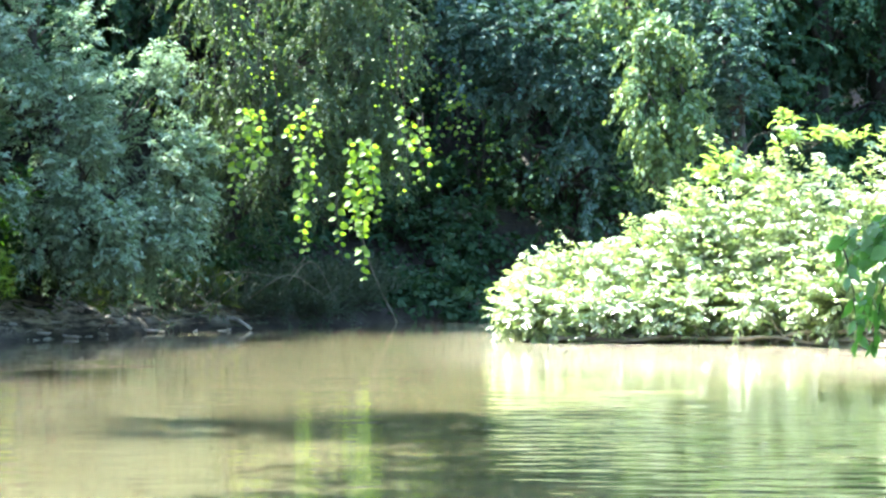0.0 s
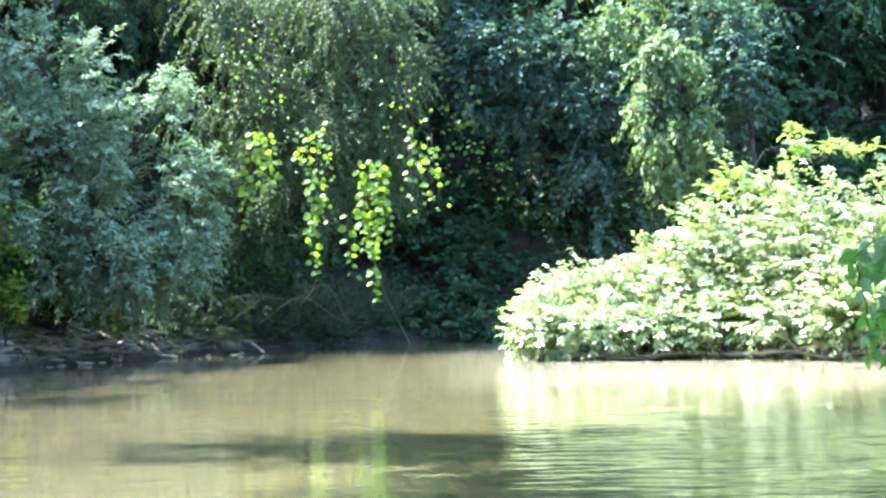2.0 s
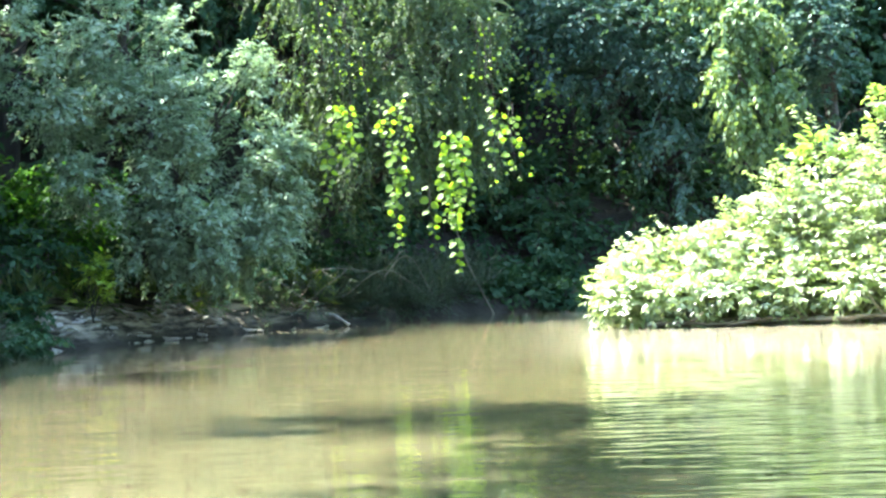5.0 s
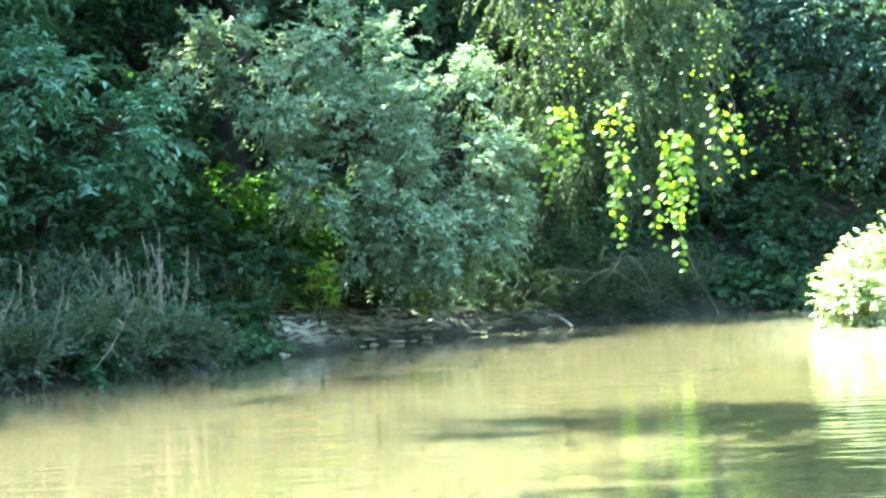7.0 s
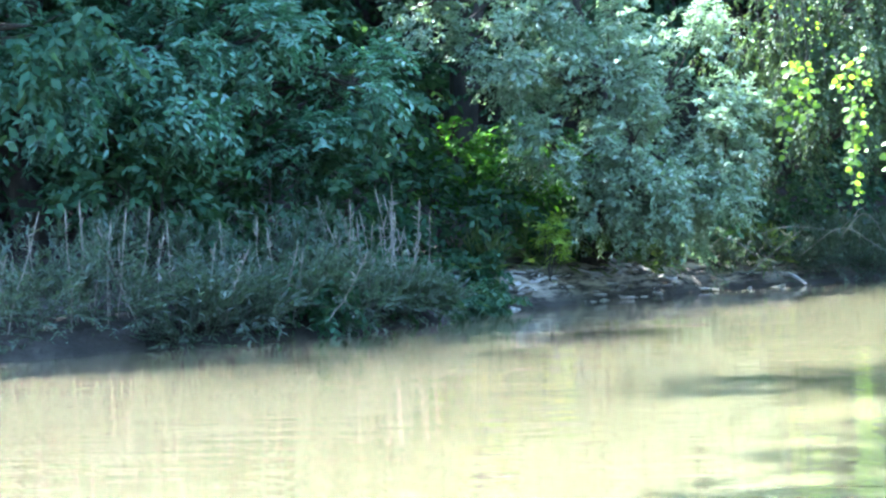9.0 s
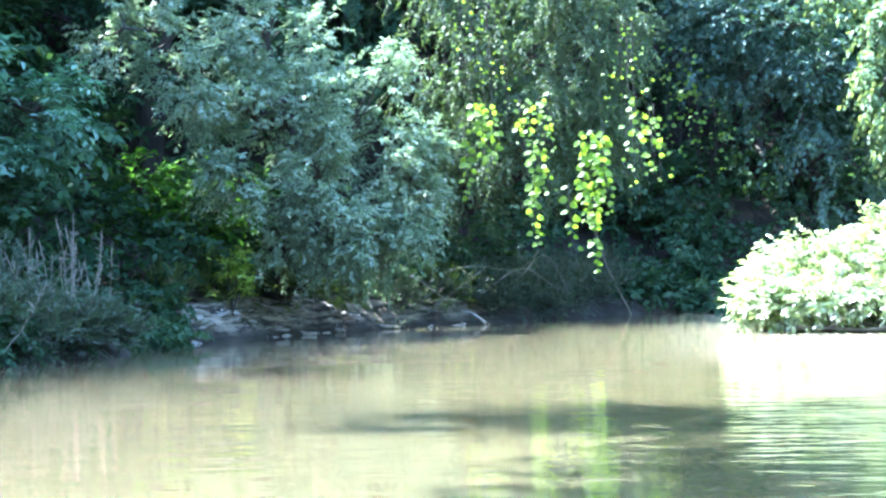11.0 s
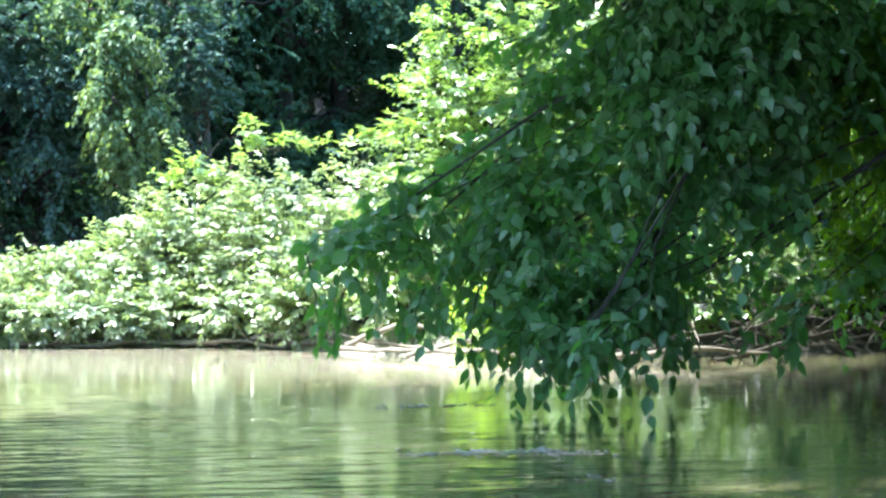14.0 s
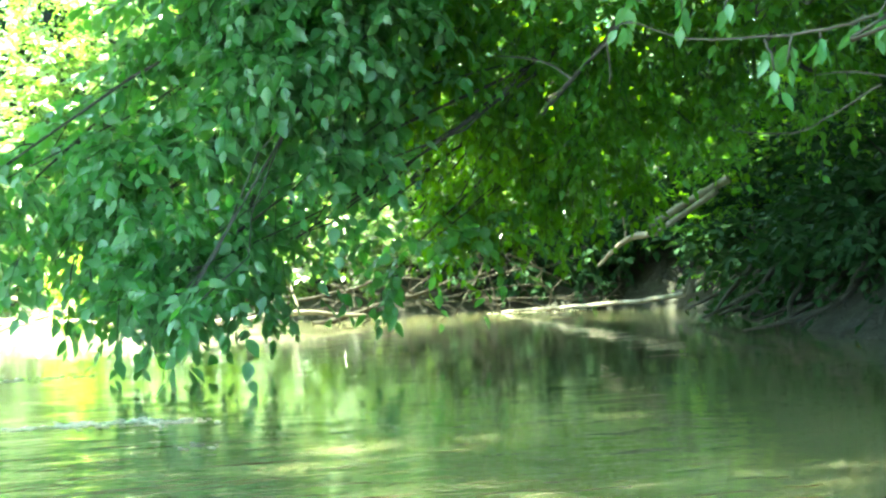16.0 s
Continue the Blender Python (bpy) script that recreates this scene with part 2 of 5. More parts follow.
L_TEAL = leaf_material("maple_leaf", [(0.053, 0.135, 0.1), (0.088, 0.195, 0.145), (0.14, 0.25, 0.19)], (0.12, 0.32, 0.07), 0.33, 0.4)
L_MID = leaf_material("draped_leaf", [(0.045, 0.1, 0.042), (0.08, 0.15, 0.07), (0.15, 0.215, 0.12)], (0.28, 0.4, 0.06), 0.38, 0.5, gloss=0.4)
L_DRAPE = leaf_material("draped_canopy_leaf", [(0.026, 0.067, 0.056), (0.047, 0.1, 0.083), (0.084, 0.142, 0.122)], (0.1, 0.2, 0.045), 0.3, 0.55, gloss=0.3)
L_BUSH = leaf_material("shrub_leaf", [(0.1, 0.165, 0.06), (0.19, 0.25, 0.125), (0.29, 0.335, 0.215)], (0.41, 0.56, 0.11), 0.39, 0.3, gloss=1.0, coat=0.75)
L_THICKET = leaf_material("thicket_leaf", [(0.075, 0.145, 0.035), (0.125, 0.2, 0.065), (0.2, 0.265, 0.125)], (0.36, 0.56, 0.05), 0.44, 0.32, gloss=0.9, coat=0.5)
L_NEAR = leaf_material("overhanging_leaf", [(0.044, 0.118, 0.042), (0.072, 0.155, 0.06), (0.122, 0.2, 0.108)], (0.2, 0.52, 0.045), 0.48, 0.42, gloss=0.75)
# darker copy of the overhanging leaf, with shade put into its colour
L_SHADE_TINT = leaf_material("shade_tinted_leaf", [(0.018, 0.06, 0.01), (0.03, 0.085, 0.014), (0.055, 0.12, 0.025)], (0.28, 0.54, 0.015), 0.5, 0.55, gloss=0.25)
L_GREEN = leaf_material("bank_shrub_leaf", [(0.034, 0.11, 0.018), (0.052, 0.145, 0.026), (0.075, 0.175, 0.036)], (0.115, 0.3, 0.016), 0.38, 0.65, gloss=0.15)
L_NEAR_ONE = leaf_material("single_overhanging_leaf", [(0.044, 0.118, 0.042), (0.072, 0.155, 0.06), (0.122, 0.2, 0.108)], (0.2, 0.52, 0.045), 0.48, 0.36, single=True)
L_SAPLING = leaf_material("sapling_leaf", [(0.16, 0.25, 0.04), (0.21, 0.3, 0.055), (0.26, 0.345, 0.08)], (0.52, 0.76, 0.05), 0.5, 0.45)
L_VINE = leaf_material("vine_leaf", [(0.07, 0.15, 0.022), (0.1, 0.185, 0.034), (0.14, 0.225, 0.055)], (0.4, 0.66, 0.03), 0.52, 0.5, single=True, gloss=0.3)
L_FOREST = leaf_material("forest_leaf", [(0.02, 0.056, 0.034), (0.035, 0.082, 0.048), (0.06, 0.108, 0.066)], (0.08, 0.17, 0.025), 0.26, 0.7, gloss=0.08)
# darker copy of the forest leaf, painting in the right bank's shade
L_SHADE_DARK = leaf_material("shade_darkened_leaf", [(0.009, 0.026, 0.011), (0.015, 0.038, 0.016), (0.028, 0.055, 0.026)], (0.05, 0.11, 0.012), 0.22, 0.7, gloss=0.08)
L_WEED = leaf_material("weed_leaf", [(0.025, 0.05, 0.036), (0.045, 0.075, 0.056), (0.09, 0.125, 0.1)], (0.12, 0.19, 0.05), 0.3, 0.6)
L_GRASS = leaf_material("bank_grass", [(0.04, 0.075, 0.02), (0.065, 0.11, 0.03), (0.10, 0.14, 0.05)], (0.2, 0.3, 0.03), 0.35, 0.5)


# ---- mesh tools ----
class Geo:
    """Gathers vertices and faces of many pieces for one mesh."""

    def __init__(self):
        self.v, self.f, self.n = [], [], 0

    def add(self, verts, faces):
        verts = np.asarray(verts, dtype=np.float64).reshape(-1, 3)
        self.v.append(verts)
        self.f.append(np.asarray(faces, dtype=np.int64) + self.n)
        self.n += len(verts)
        return self

    def mesh(self, name, mat, smooth=True):
        me = bpy.data.meshes.new(name)
        verts = np.concatenate(self.v)
        counts = np.concatenate([np.full(len(f), f.shape[1]) for f in self.f])
        loops = np.concatenate([f.ravel() for f in self.f])
        me.vertices.add(len(verts))
        me.vertices.foreach_set("co", verts.ravel())
        me.loops.add(len(loops))
        me.loops.foreach_set("vertex_index", loops)
        me.polygons.add(len(counts))
        me.polygons.foreach_set("loop_start", np.concatenate([[0], np.cumsum(counts)[:-1]]))
        me.polygons.foreach_set("use_smooth", np.full(len(counts), smooth))
        me.update(calc_edges=True)
        me.materials.append(mat)
        return me


def part(name, me, parent, label=""):
    ob = new(name, me)
    ob.parent = parent
    ob.matrix_parent_inverse = parent.matrix_world.inverted() if parent.parent is None else Matrix()
    return tagged(ob, label)


def thing(name, at, label, category, group="", kind=""):
    ob = new(name)
    ob.empty_display_size = 0.2
    ob.matrix_world = Matrix.Translation(at)
    ob.location = at
    return tagged(ob, label, category, group, kind)


def unit(a):
    return a / np.maximum(np.linalg.norm(a, axis=-1, keepdims=True), 1e-9)


def tube(geo, path, radii, sides=8, closed=True):
    """A tapered tube along a path."""
    path = np.asarray(path, float)
    radii = np.asarray(radii, float)
    tang = unit(np.gradient(path, axis=0))
    ref = np.array([0.31, 0.87, 0.38])
    a = unit(np.cross(tang, ref))
    b = np.cross(tang, a)
    ang = np.linspace(0, 2 * np.pi, sides, endpoint=False)
    ring = np.cos(ang)[None, :, None] * a[:, None] + np.sin(ang)[None, :, None] * b[:, None]
    verts = path[:, None] + ring * radii[:, None, None]
    n = len(path)
    i, j = np.meshgrid(np.arange(n - 1), np.arange(sides), indexing="ij")
    k = (j + 1) % sides
    faces = np.stack([i * sides + j, i * sides + k, (i + 1) * sides + k, (i + 1) * sides + j], -1).reshape(-1, 4)
    geo.add(verts, faces)
    if closed:
        tip = np.array([[path[-1][0], path[-1][1], path[-1][2]]]) + tang[-1] * radii[-1] * 0.5
        base = geo.n
        geo.add(np.concatenate([verts[-1], tip]), np.array([(s, (s + 1) % sides, sides) for s in range(sides)]))
    return geo


def bent(start, end, steps, wobble, rng, sag=0.0):
    """A wavering path between two points."""
    s = np.linspace(0, 1, steps)[:, None]
    p = np.asarray(start, float) * (1 - s) + np.asarray(end, float) * s
    w = rng.normal(0, 1, (steps, 3)).cumsum(0)
    w -= w[0] * (1 - s) + w[-1] * s
    p += w * wobble * np.linalg.norm(np.asarray(end, float) - start) / max(2, steps)
    p[:, 2] -= sag * (4 * s * (1 - s))[:, 0]
    return p


def curved(points, steps, wobble, rng):
    """A smooth wavering path through some points."""
    p = np.asarray(points, float)
    p = np.concatenate([[2 * p[0] - p[1]], p, [2 * p[-1] - p[-2]]])
    out = []
    for i in range(1, len(p) - 2):
        s = np.linspace(0, 1, steps, endpoint=i == len(p) - 3)[:, None]
        out.append(0.5 * (2 * p[i] + (p[i + 1] - p[i - 1]) * s + (2 * p[i - 1] - 5 * p[i] + 4 * p[i + 1] - p[i + 2]) * s ** 2 + (3 * p[i] - p[i - 1] - 3 * p[i + 1] + p[i + 2]) * s ** 3))
    path = np.concatenate(out)
    s = np.linspace(0, 1, len(path))[:, None]
    w = rng.normal(0, 1, (len(path), 3)).cumsum(0)
    w -= w[0] * (1 - s) + w[-1] * s
    return path + w * wobble * np.linalg.norm(p[-2] - p[1]) / (2 * len(path))


# leaf outlines: x across, y along, z out of the leaf
LANCE = (np.array([(0, 0, 0), (0.5, 0.42, 0.05), (0, 1, -0.12), (-0.5, 0.42, 0.05)]), np.array([(0, 1, 2), (0, 2, 3)]))
SLIM = (np.array([(0, 0, 0), (0.38, 0.22, 0.04), (0.42, 0.5, 0.03), (0, 1, -0.16), (-0.42, 0.5, 0.03), (-0.38, 0.22, 0.04), (0, 0.45, -0.03)]), np.array([(0, 1, 6), (1, 2, 6), (2, 3, 6), (3, 4, 6), (4, 5, 6), (5, 0, 6)]))
OVATE = (np.array([(0, 0, 0), (0.42, 0.24, 0.05), (0.46, 0.52, 0.03), (0.2, 0.82, -0.06), (0, 1, -0.16), (-0.2, 0.82, -0.06), (-0.46, 0.52, 0.03), (-0.42, 0.24, 0.05), (0, 0.5, -0.03)]),
         np.array([(0, 1, 8), (1, 2, 8), (2, 3, 8), (3, 4, 8), (4, 5, 8), (5, 6, 8), (6, 7, 8), (7, 0, 8)]))
ELLIPSE = (np.array([(0, 0, 0), (0.45, 0.3, 0.05), (0.4, 0.65, 0.02), (0, 1, -0.14), (-0.4, 0.65, 0.02), (-0.45, 0.3, 0.05)]),
           np.array([(0, 1, 2), (0, 2, 3), (0, 3, 4), (0, 4, 5)]))
OVAL = (np.array([(0, 0, 0), (0.3, 0.1, 0.03), (0.45, 0.36, 0.05), (0.4, 0.66, 0.02), (0.18, 0.92, -0.05), (0, 1.04, -0.1), (-0.18, 0.92, -0.05), (-0.4, 0.66, 0.02), (-0.45, 0.36, 0.05), (-0.3, 0.1, 0.03), (0, 0.45, -0.03)]),
        np.array([(i, i + 1, 10) for i in range(9)] + [(9, 0, 10)]))


def place_leaves(geo, shape, at, way, normal, length, width):
    """Adds one leaf of the given outline at each point."""
    verts, faces = shape
    way = unit(way)
    side = unit(np.cross(way, normal))
    up = np.cross(side, way)
    n = len(at)
    v = at[:, None] + side[:, None] * (verts[None, :, :1] * width[:, None, None]) + way[:, None] * (verts[None, :, 1:2] * length[:, None, None]) \
        + up[:, None] * (verts[None, :, 2:] * length[:, None, None])
    f = faces[None] + (np.arange(n) * len(verts))[:, None, None]
    geo.add(v.reshape(-1, 3), f.reshape(-1, faces.shape[1]))


def sprays(leaf_geo, twig_geo, origin, way, spec, rng):
    """Leafy shoots: leaves set alternately along drooping stems."""
    n, k = len(origin), spec["k"]
    way = unit(way)
    size = rng.uniform(0.7, 1.3, n) * spec["spray"]
    s = (np.arange(k) + 0.6) / k
    s = np.clip(s[None] + rng.normal(0, 0.25 / k, (n, k)), 0.05, 1.0)
    droop = spec["droop"] * rng.uniform(0.5, 1.5, n)
    pos = origin[:, None] + way[:, None] * (size[:, None] * s)[..., None]
    pos[..., 2] -= (droop * size)[:, None] * s ** 2
    tang = np.repeat(way[:, None], k, 1)
    tang[..., 2] -= 2 * droop[:, None] * s
    tang = unit(tang)
    side = unit(np.cross(tang, np.array([0.02, 0.03, 1.0])))
    flip = np.where((np.arange(k)[None] + rng.integers(0, 2, n)[:, None]) % 2 == 0, 1.0, -1.0)
    d = tang * math.cos(spec["spread"]) + side * flip[..., None] * math.sin(spec["spread"]) + rng.normal(0, spec["jitter"], (n, k, 3))
    d[..., 2] -= spec["hang"]
    nrm = np.array([0, 0, 1.0]) + rng.normal(0, spec["tumble"], (n, k, 3)) + tang * spec.get("face", 0.2)
    m = rng.uniform(0.65, 1.2, (n, k)).ravel()
    place_leaves(leaf_geo, spec["shape"], pos.reshape(-1, 3), d.reshape(-1, 3), nrm.reshape(-1, 3), m * spec["L"], m * spec["W"] * rng.uniform(0.8, 1.15, n * k))
    if twig_geo is not None:
        t = np.array([0.0, 0.5, 1.0])
        stem = origin[:, None] + way[:, None] * (size[:, None] * t)[..., None]
        stem[..., 2] -= (droop * size)[:, None] * t ** 2
        r = spec.get("twig", 0.003) * np.array([1.0, 0.75, 0.35])
        ring = np.array([(1, 0, 0), (-0.5, 0.5, 0.7), (-0.5, -0.5, -0.7)])
        v = stem[:, :, None] + ring[None, None] * r[None, :, None, None]
        base = (np.arange(n) * 9)[:, None, None]
        q = np.array([(a * 3 + b, a * 3 + (b + 1) % 3, (a + 1) * 3 + (b + 1) % 3, (a + 1) * 3 + b) for a in range(2) for b in range(3)])
        twig_geo.add(v.reshape(-1, 3), (q[None] + base).reshape(-1, 4))


def crown(lobes, spec, rng, limbs=None, trunk=None, twig_geo=None):
    """Leaves of a crown of several lobes, gathered in clumps; limbs run from the trunk to the clumps."""
    geo = Geo()
    for index, (x, y, z, rx, ry, rz, n) in enumerate(lobes):
        n = int(n * spec.get("more", 1.0))
        c, r = np.array((x, y, z)), np.array((rx, ry, rz))
        m = max(3, n // spec.get("clump", 16))
        u = unit(rng.normal(0, 1, (m, 3)))
        clumps = c + u * r * rng.uniform(0.35, 0.95, (m, 1))
        if limbs is not None and index % spec.get("every", 1) == 0:
            limb_geo = Geo()
            limbs.append(limb_geo)
            p = trunk[min(len(trunk) - 1, int(np.argmin(np.abs(trunk[:, 2] - (z - 0.5 * rz - 0.4 + spec.get("lift", 0.0))))))]
            path = bent(p, c, 7, 0.25, rng, -0.1 * np.linalg.norm(c - p))
            rad = min(0.075, 0.018 + 0.012 * np.linalg.norm(c - p)) * spec.get("limb", 1.0)
            tube(limb_geo, path, np.linspace(rad, rad * 0.35, 7), 6)
            for cc in clumps[: min(m, spec.get("forks", 14))]:
                j = rng.integers(3, 7)
                tube(limb_geo, bent(path[j], cc, 5, 0.25, rng), np.linspace(rad * 0.35, 0.004, 5), 4)
        pick = rng.integers(0, m, n)
        o = clumps[pick] + rng.normal(0, 1, (n, 3)) * r * spec.get("loose", 0.2)
        out = unit((o - c) / r ** 2)
        d = out * 0.8 + rng.normal(0, 0.45, (n, 3)) + np.array(spec.get("pull", (0, 0, 0.15)))
        sprays(geo, twig_geo, o, d, spec, rng)
    return geo


# ---- ground and water ----
WATERLINE = [(-40, -9), (-14, 7.5), (-8.6, 11.2), (-6.8, 12.5), (-5.7, 13.5), (-4.95, 14.7), (-4.6, 16.0), (-5.0, 17.3), (-4.3, 18.3), (-3.8, 19.6), (-3.3, 20.9),
             (-2.2, 22.0), (-0.6, 24.5), (0.6, 24.9), (4, 25.4), (9, 28.0), (14, 33), (40, 48), (44, 42), (17, 29), (10, 23.5), (5, 21), (1.4, 20.3), (0.55, 19.4), (0.9, 18.85),
             (2.2, 18.6), (3.4, 18.0), (4.05, 16.6), (4.8, 15.9), (6.0, 15.5), (7.4, 15.5), (8.5, 15.6), (9.6, 14.8), (9.4, 12.8), (8.6, 11.2), (7.9, 9.6), (8.6, 7.5), (9.6, 4.2),
             (6.5, 1.2), (3.0, -1.6), (-4, -3.4), (-14, -7), (-40, -19)]


def shore(x, y):
    """Distance to the waterline; negative over water."""
    x, y = np.asarray(x, float), np.asarray(y, float)
    best, inside = np.full(x.shape, 1e9), np.zeros(x.shape, bool)
    for (ax, ay), (bx, by) in zip(WATERLINE, WATERLINE[1:] + WATERLINE[:1]):
        ux, uy = bx - ax, by - ay
        s = np.clip(((x - ax) * ux + (y - ay) * uy) / (ux * ux + uy * uy), 0, 1)
        best = np.minimum(best, np.hypot(x - ax - s * ux, y - ay - s * uy))
        if by != ay:
            inside ^= ((ay > y) != (by > y)) & (x < (y - ay) / (by - ay) * ux + ax)
    return np.where(inside, -best, best)


def smooth(a):
    a = np.clip(a, 0, 1)
    return a * a * (3 - 2 * a)


def wave_noise(x, y):
    return (np.sin(1.7 * x + 0.6 * y) * np.sin(1.3 * y - 0.5 * x + 1) + 0.6 * np.sin(4.1 * x - 2.2 * y + 2) * np.sin(3.7 * y + 1.1 * x)
            + 0.35 * np.sin(9.3 * x + 5.1 * y) * np.sin(8.1 * y - 6.3 * x + 0.7))


def height(x, y):
    x, y = np.asarray(x, float), np.asarray(y, float)
    d = shore(x, y) + 0.12 * wave_noise(x * 1.3, y * 1.3) * np.exp(-np.abs(shore(x, y)))
    land = 0.05 + 0.26 * (1 - np.exp(-np.maximum(d, 0) / 0.28)) + 0.05 * wave_noise(x, y) * smooth(d)
    far = smooth((y + 0.35 * x - 22.5) / 3.0)
    left = smooth((-x - 2.0) / 2.5) * (1 - far)
    land = land + far * (1.2 * smooth((d - 0.3) / 3.0) + 4.6 * smooth((d - 4.5) / 6)) + left * (0.5 * smooth((d - 0.5) / 2.5) + 2.2 * smooth((d - 3) / 7))
    land = land + left * 0.10 * smooth((d - 0.05) / 0.25) * smooth((y - 17.0) / 1.0)
    right = smooth((x - 7.6) / 1.2) * smooth((18.5 - y) / 2) * (1 - far)
    land = land + right * (0.45 * smooth((d - 0.1) / 0.7) + 0.9 * smooth((d - 1.2) / 3))
    return np.where(d > 0, land, -np.minimum(1.1, 0.02 + 0.45 * np.abs(d)))


def ground_at(x, y):
    return float(height(np.array([x]), np.array([y]))[0])


def build_ground():
    outer = np.array([14, 30, 60, 120, 300, 800, 2000], float)
    xs = np.concatenate([-14 - outer[::-1], np.arange(-14, 15.01, 0.22), 15 + outer])
    ys = np.concatenate([-20 - outer[::-1], np.arange(-20, 8, 1.0), np.arange(8, 36.01, 0.22), 36 + outer])
    x, y = np.meshgrid(xs, ys, indexing="ij")
    z = height(x, y)
    a, b = x.shape
    i, j = np.meshgrid(np.arange(a - 1), np.arange(b - 1), indexing="ij")
    f = np.stack([i * b + j, (i + 1) * b + j, (i + 1) * b + j + 1, i * b + j + 1], -1).reshape(-1, 4)
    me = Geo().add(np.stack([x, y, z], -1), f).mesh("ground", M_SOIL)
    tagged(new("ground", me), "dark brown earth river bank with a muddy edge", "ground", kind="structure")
    w = Geo()
    gx, gy = np.linspace(-70, 70, 29), np.linspace(-40, 80, 25)
    x, y = np.meshgrid(gx, gy, indexing="ij")
    i, j = np.meshgrid(np.arange(28), np.arange(24), indexing="ij")
    w.add(np.stack([x, y, 0 * x], -1), np.stack([i * 25 + j, (i + 1) * 25 + j, (i + 1) * 25 + j + 1, i * 25 + j + 1], -1).reshape(-1, 4))
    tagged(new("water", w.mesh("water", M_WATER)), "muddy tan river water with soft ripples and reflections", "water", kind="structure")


build_ground()

# ---- trees ----
SPEC_WILLOW = dict(shape=LANCE, L=0.068, W=0.027, k=16, spray=0.22, droop=0.3, spread=0.95, hang=0.1, jitter=0.4, tumble=0.5, clump=20, loose=0.13)
SPEC_WEEP = dict(shape=LANCE, L=0.062, W=0.021, k=22, spray=0.32, droop=0.75, spread=0.8, hang=0.3, jitter=0.4, tumble=0.7, clump=22, loose=0.18, pull=(0, 0, -0.3))
SPEC_TEAL = dict(shape=ELLIPSE, L=0.098, W=0.036, k=8, spray=0.26, droop=0.4, spread=1.1, hang=0.2, jitter=0.25, tumble=0.4, clump=16, loose=0.15)
SPEC_DOME = dict(shape=ELLIPSE, L=0.08, W=0.045, k=9, spray=0.2, droop=0.4, spread=0.9, hang=0.3, jitter=0.3, tumble=0.5, clump=10, loose=0.25)
SPEC_MID = dict(shape=ELLIPSE, L=0.085, W=0.05, k=10, spray=0.32, droop=0.7, spread=0.8, hang=0.45, jitter=0.3, tumble=0.6, clump=16, loose=0.17, pull=(0, 0, -0.2))
SPEC_BUSH = dict(shape=ELLIPSE, L=0.068, W=0.027, k=13, more=1.25, spray=0.21, droop=0.25, spread=1.0, hang=0.3, jitter=0.25, tumble=0.35, face=0.8, clump=8, loose=0.32, pull=(-0.1, -0.1, 0.45), limb=0.5)
SPEC_NEAR = dict(shape=OVATE, L=0.098, W=0.062, k=8, spray=0.26, droop=0.6, spread=0.8, hang=0.5, jitter=0.42, tumble=0.7, clump=7, loose=0.35, pull=(-0.1, -0.15, -0.1), twig=0.003, lift=2.6, limb=0.26, forks=3, every=3)
SPEC_DEEP = dict(SPEC_NEAR, L=0.072, W=0.042, k=11, spray=0.24)
# coarse leaves for unseen canopy that only casts shade
SPEC_SHADE_CANOPY = dict(SPEC_NEAR, every=1, lift=0.5, limb=1.0, loose=0.3, shape=LANCE, L=0.17, W=0.11, k=9, spray=0.5)
SPEC_SPRIG = dict(shape=SLIM, L=0.13, W=0.045, k=8, more=1.9, spray=0.11, droop=0.15, spread=1.15, hang=0.1, jitter=0.25, tumble=0.3, face=0.4, clump=2, loose=0.2, pull=(0, 0, 0.9), limb=0.18, forks=2)
SPEC_SPROUT = dict(shape=SLIM, L=0.06, W=0.026, k=7, spray=0.12, droop=0.2, spread=0.9, hang=0.1, jitter=0.25, tumble=0.4, clump=6, loose=0.3, pull=(0, -0.1, 0.6), limb=0.4)
SPEC_BRUSH_FINE = dict(shape=ELLIPSE, L=0.08, W=0.04, k=10, spray=0.28, droop=0.5, spread=0.9, hang=0.3, jitter=0.3, tumble=0.6, clump=10, loose=0.3)
SPEC_FOREST = dict(shape=LANCE, L=0.12, W=0.072, k=15, spray=0.45, droop=0.5, spread=0.8, hang=0.3, jitter=0.3, tumble=0.6, clump=14, loose=0.18)


def tree(name, base, top, girth, groups, seed, label, category="tree", group="", twigs=True, bark=M_BARK):
    """A tree or shrub: tapered trunk with limbs, twigs and one crown per leaf kind. groups: (lobes, spec, leaf material)."""
    rng = np.random.default_rng(seed)
    z0 = ground_at(*base)
    root = thing(name, (base[0], base[1], z0), label, category, group)
    trunk = bent((base[0], base[1], z0 - 0.15), top, 12, 0.22, rng)
    wood, twig, limbs = Geo(), Geo(), []
    radii = girth * np.linspace(1, 0.25, 12)
    radii[0] *= 1.5
    radii[1] *= 1.15
    tube(wood, trunk, radii, 10)
    inv = Matrix.Translation((-base[0], -base[1], -z0))
    meshes = []
    for lobes, spec, mat in groups:
        meshes.append(crown(lobes, spec, rng, limbs, trunk, twig if twigs else None).mesh("crown", mat))
    parts = [("trunk", wood.mesh("trunk", bark))] + [("limb", g.mesh("limb", bark)) for g in limbs] + ([("twigwork", twig.mesh("twigwork", bark))] if twigs else []) + [("crown", m) for m in meshes]
    for n, me in parts:
        me.transform(inv)
        ob = new(n, me)
        ob.parent = root
        if n in ("twigwork", "crown"):
            tagged(ob, kind="stuff")
    return root


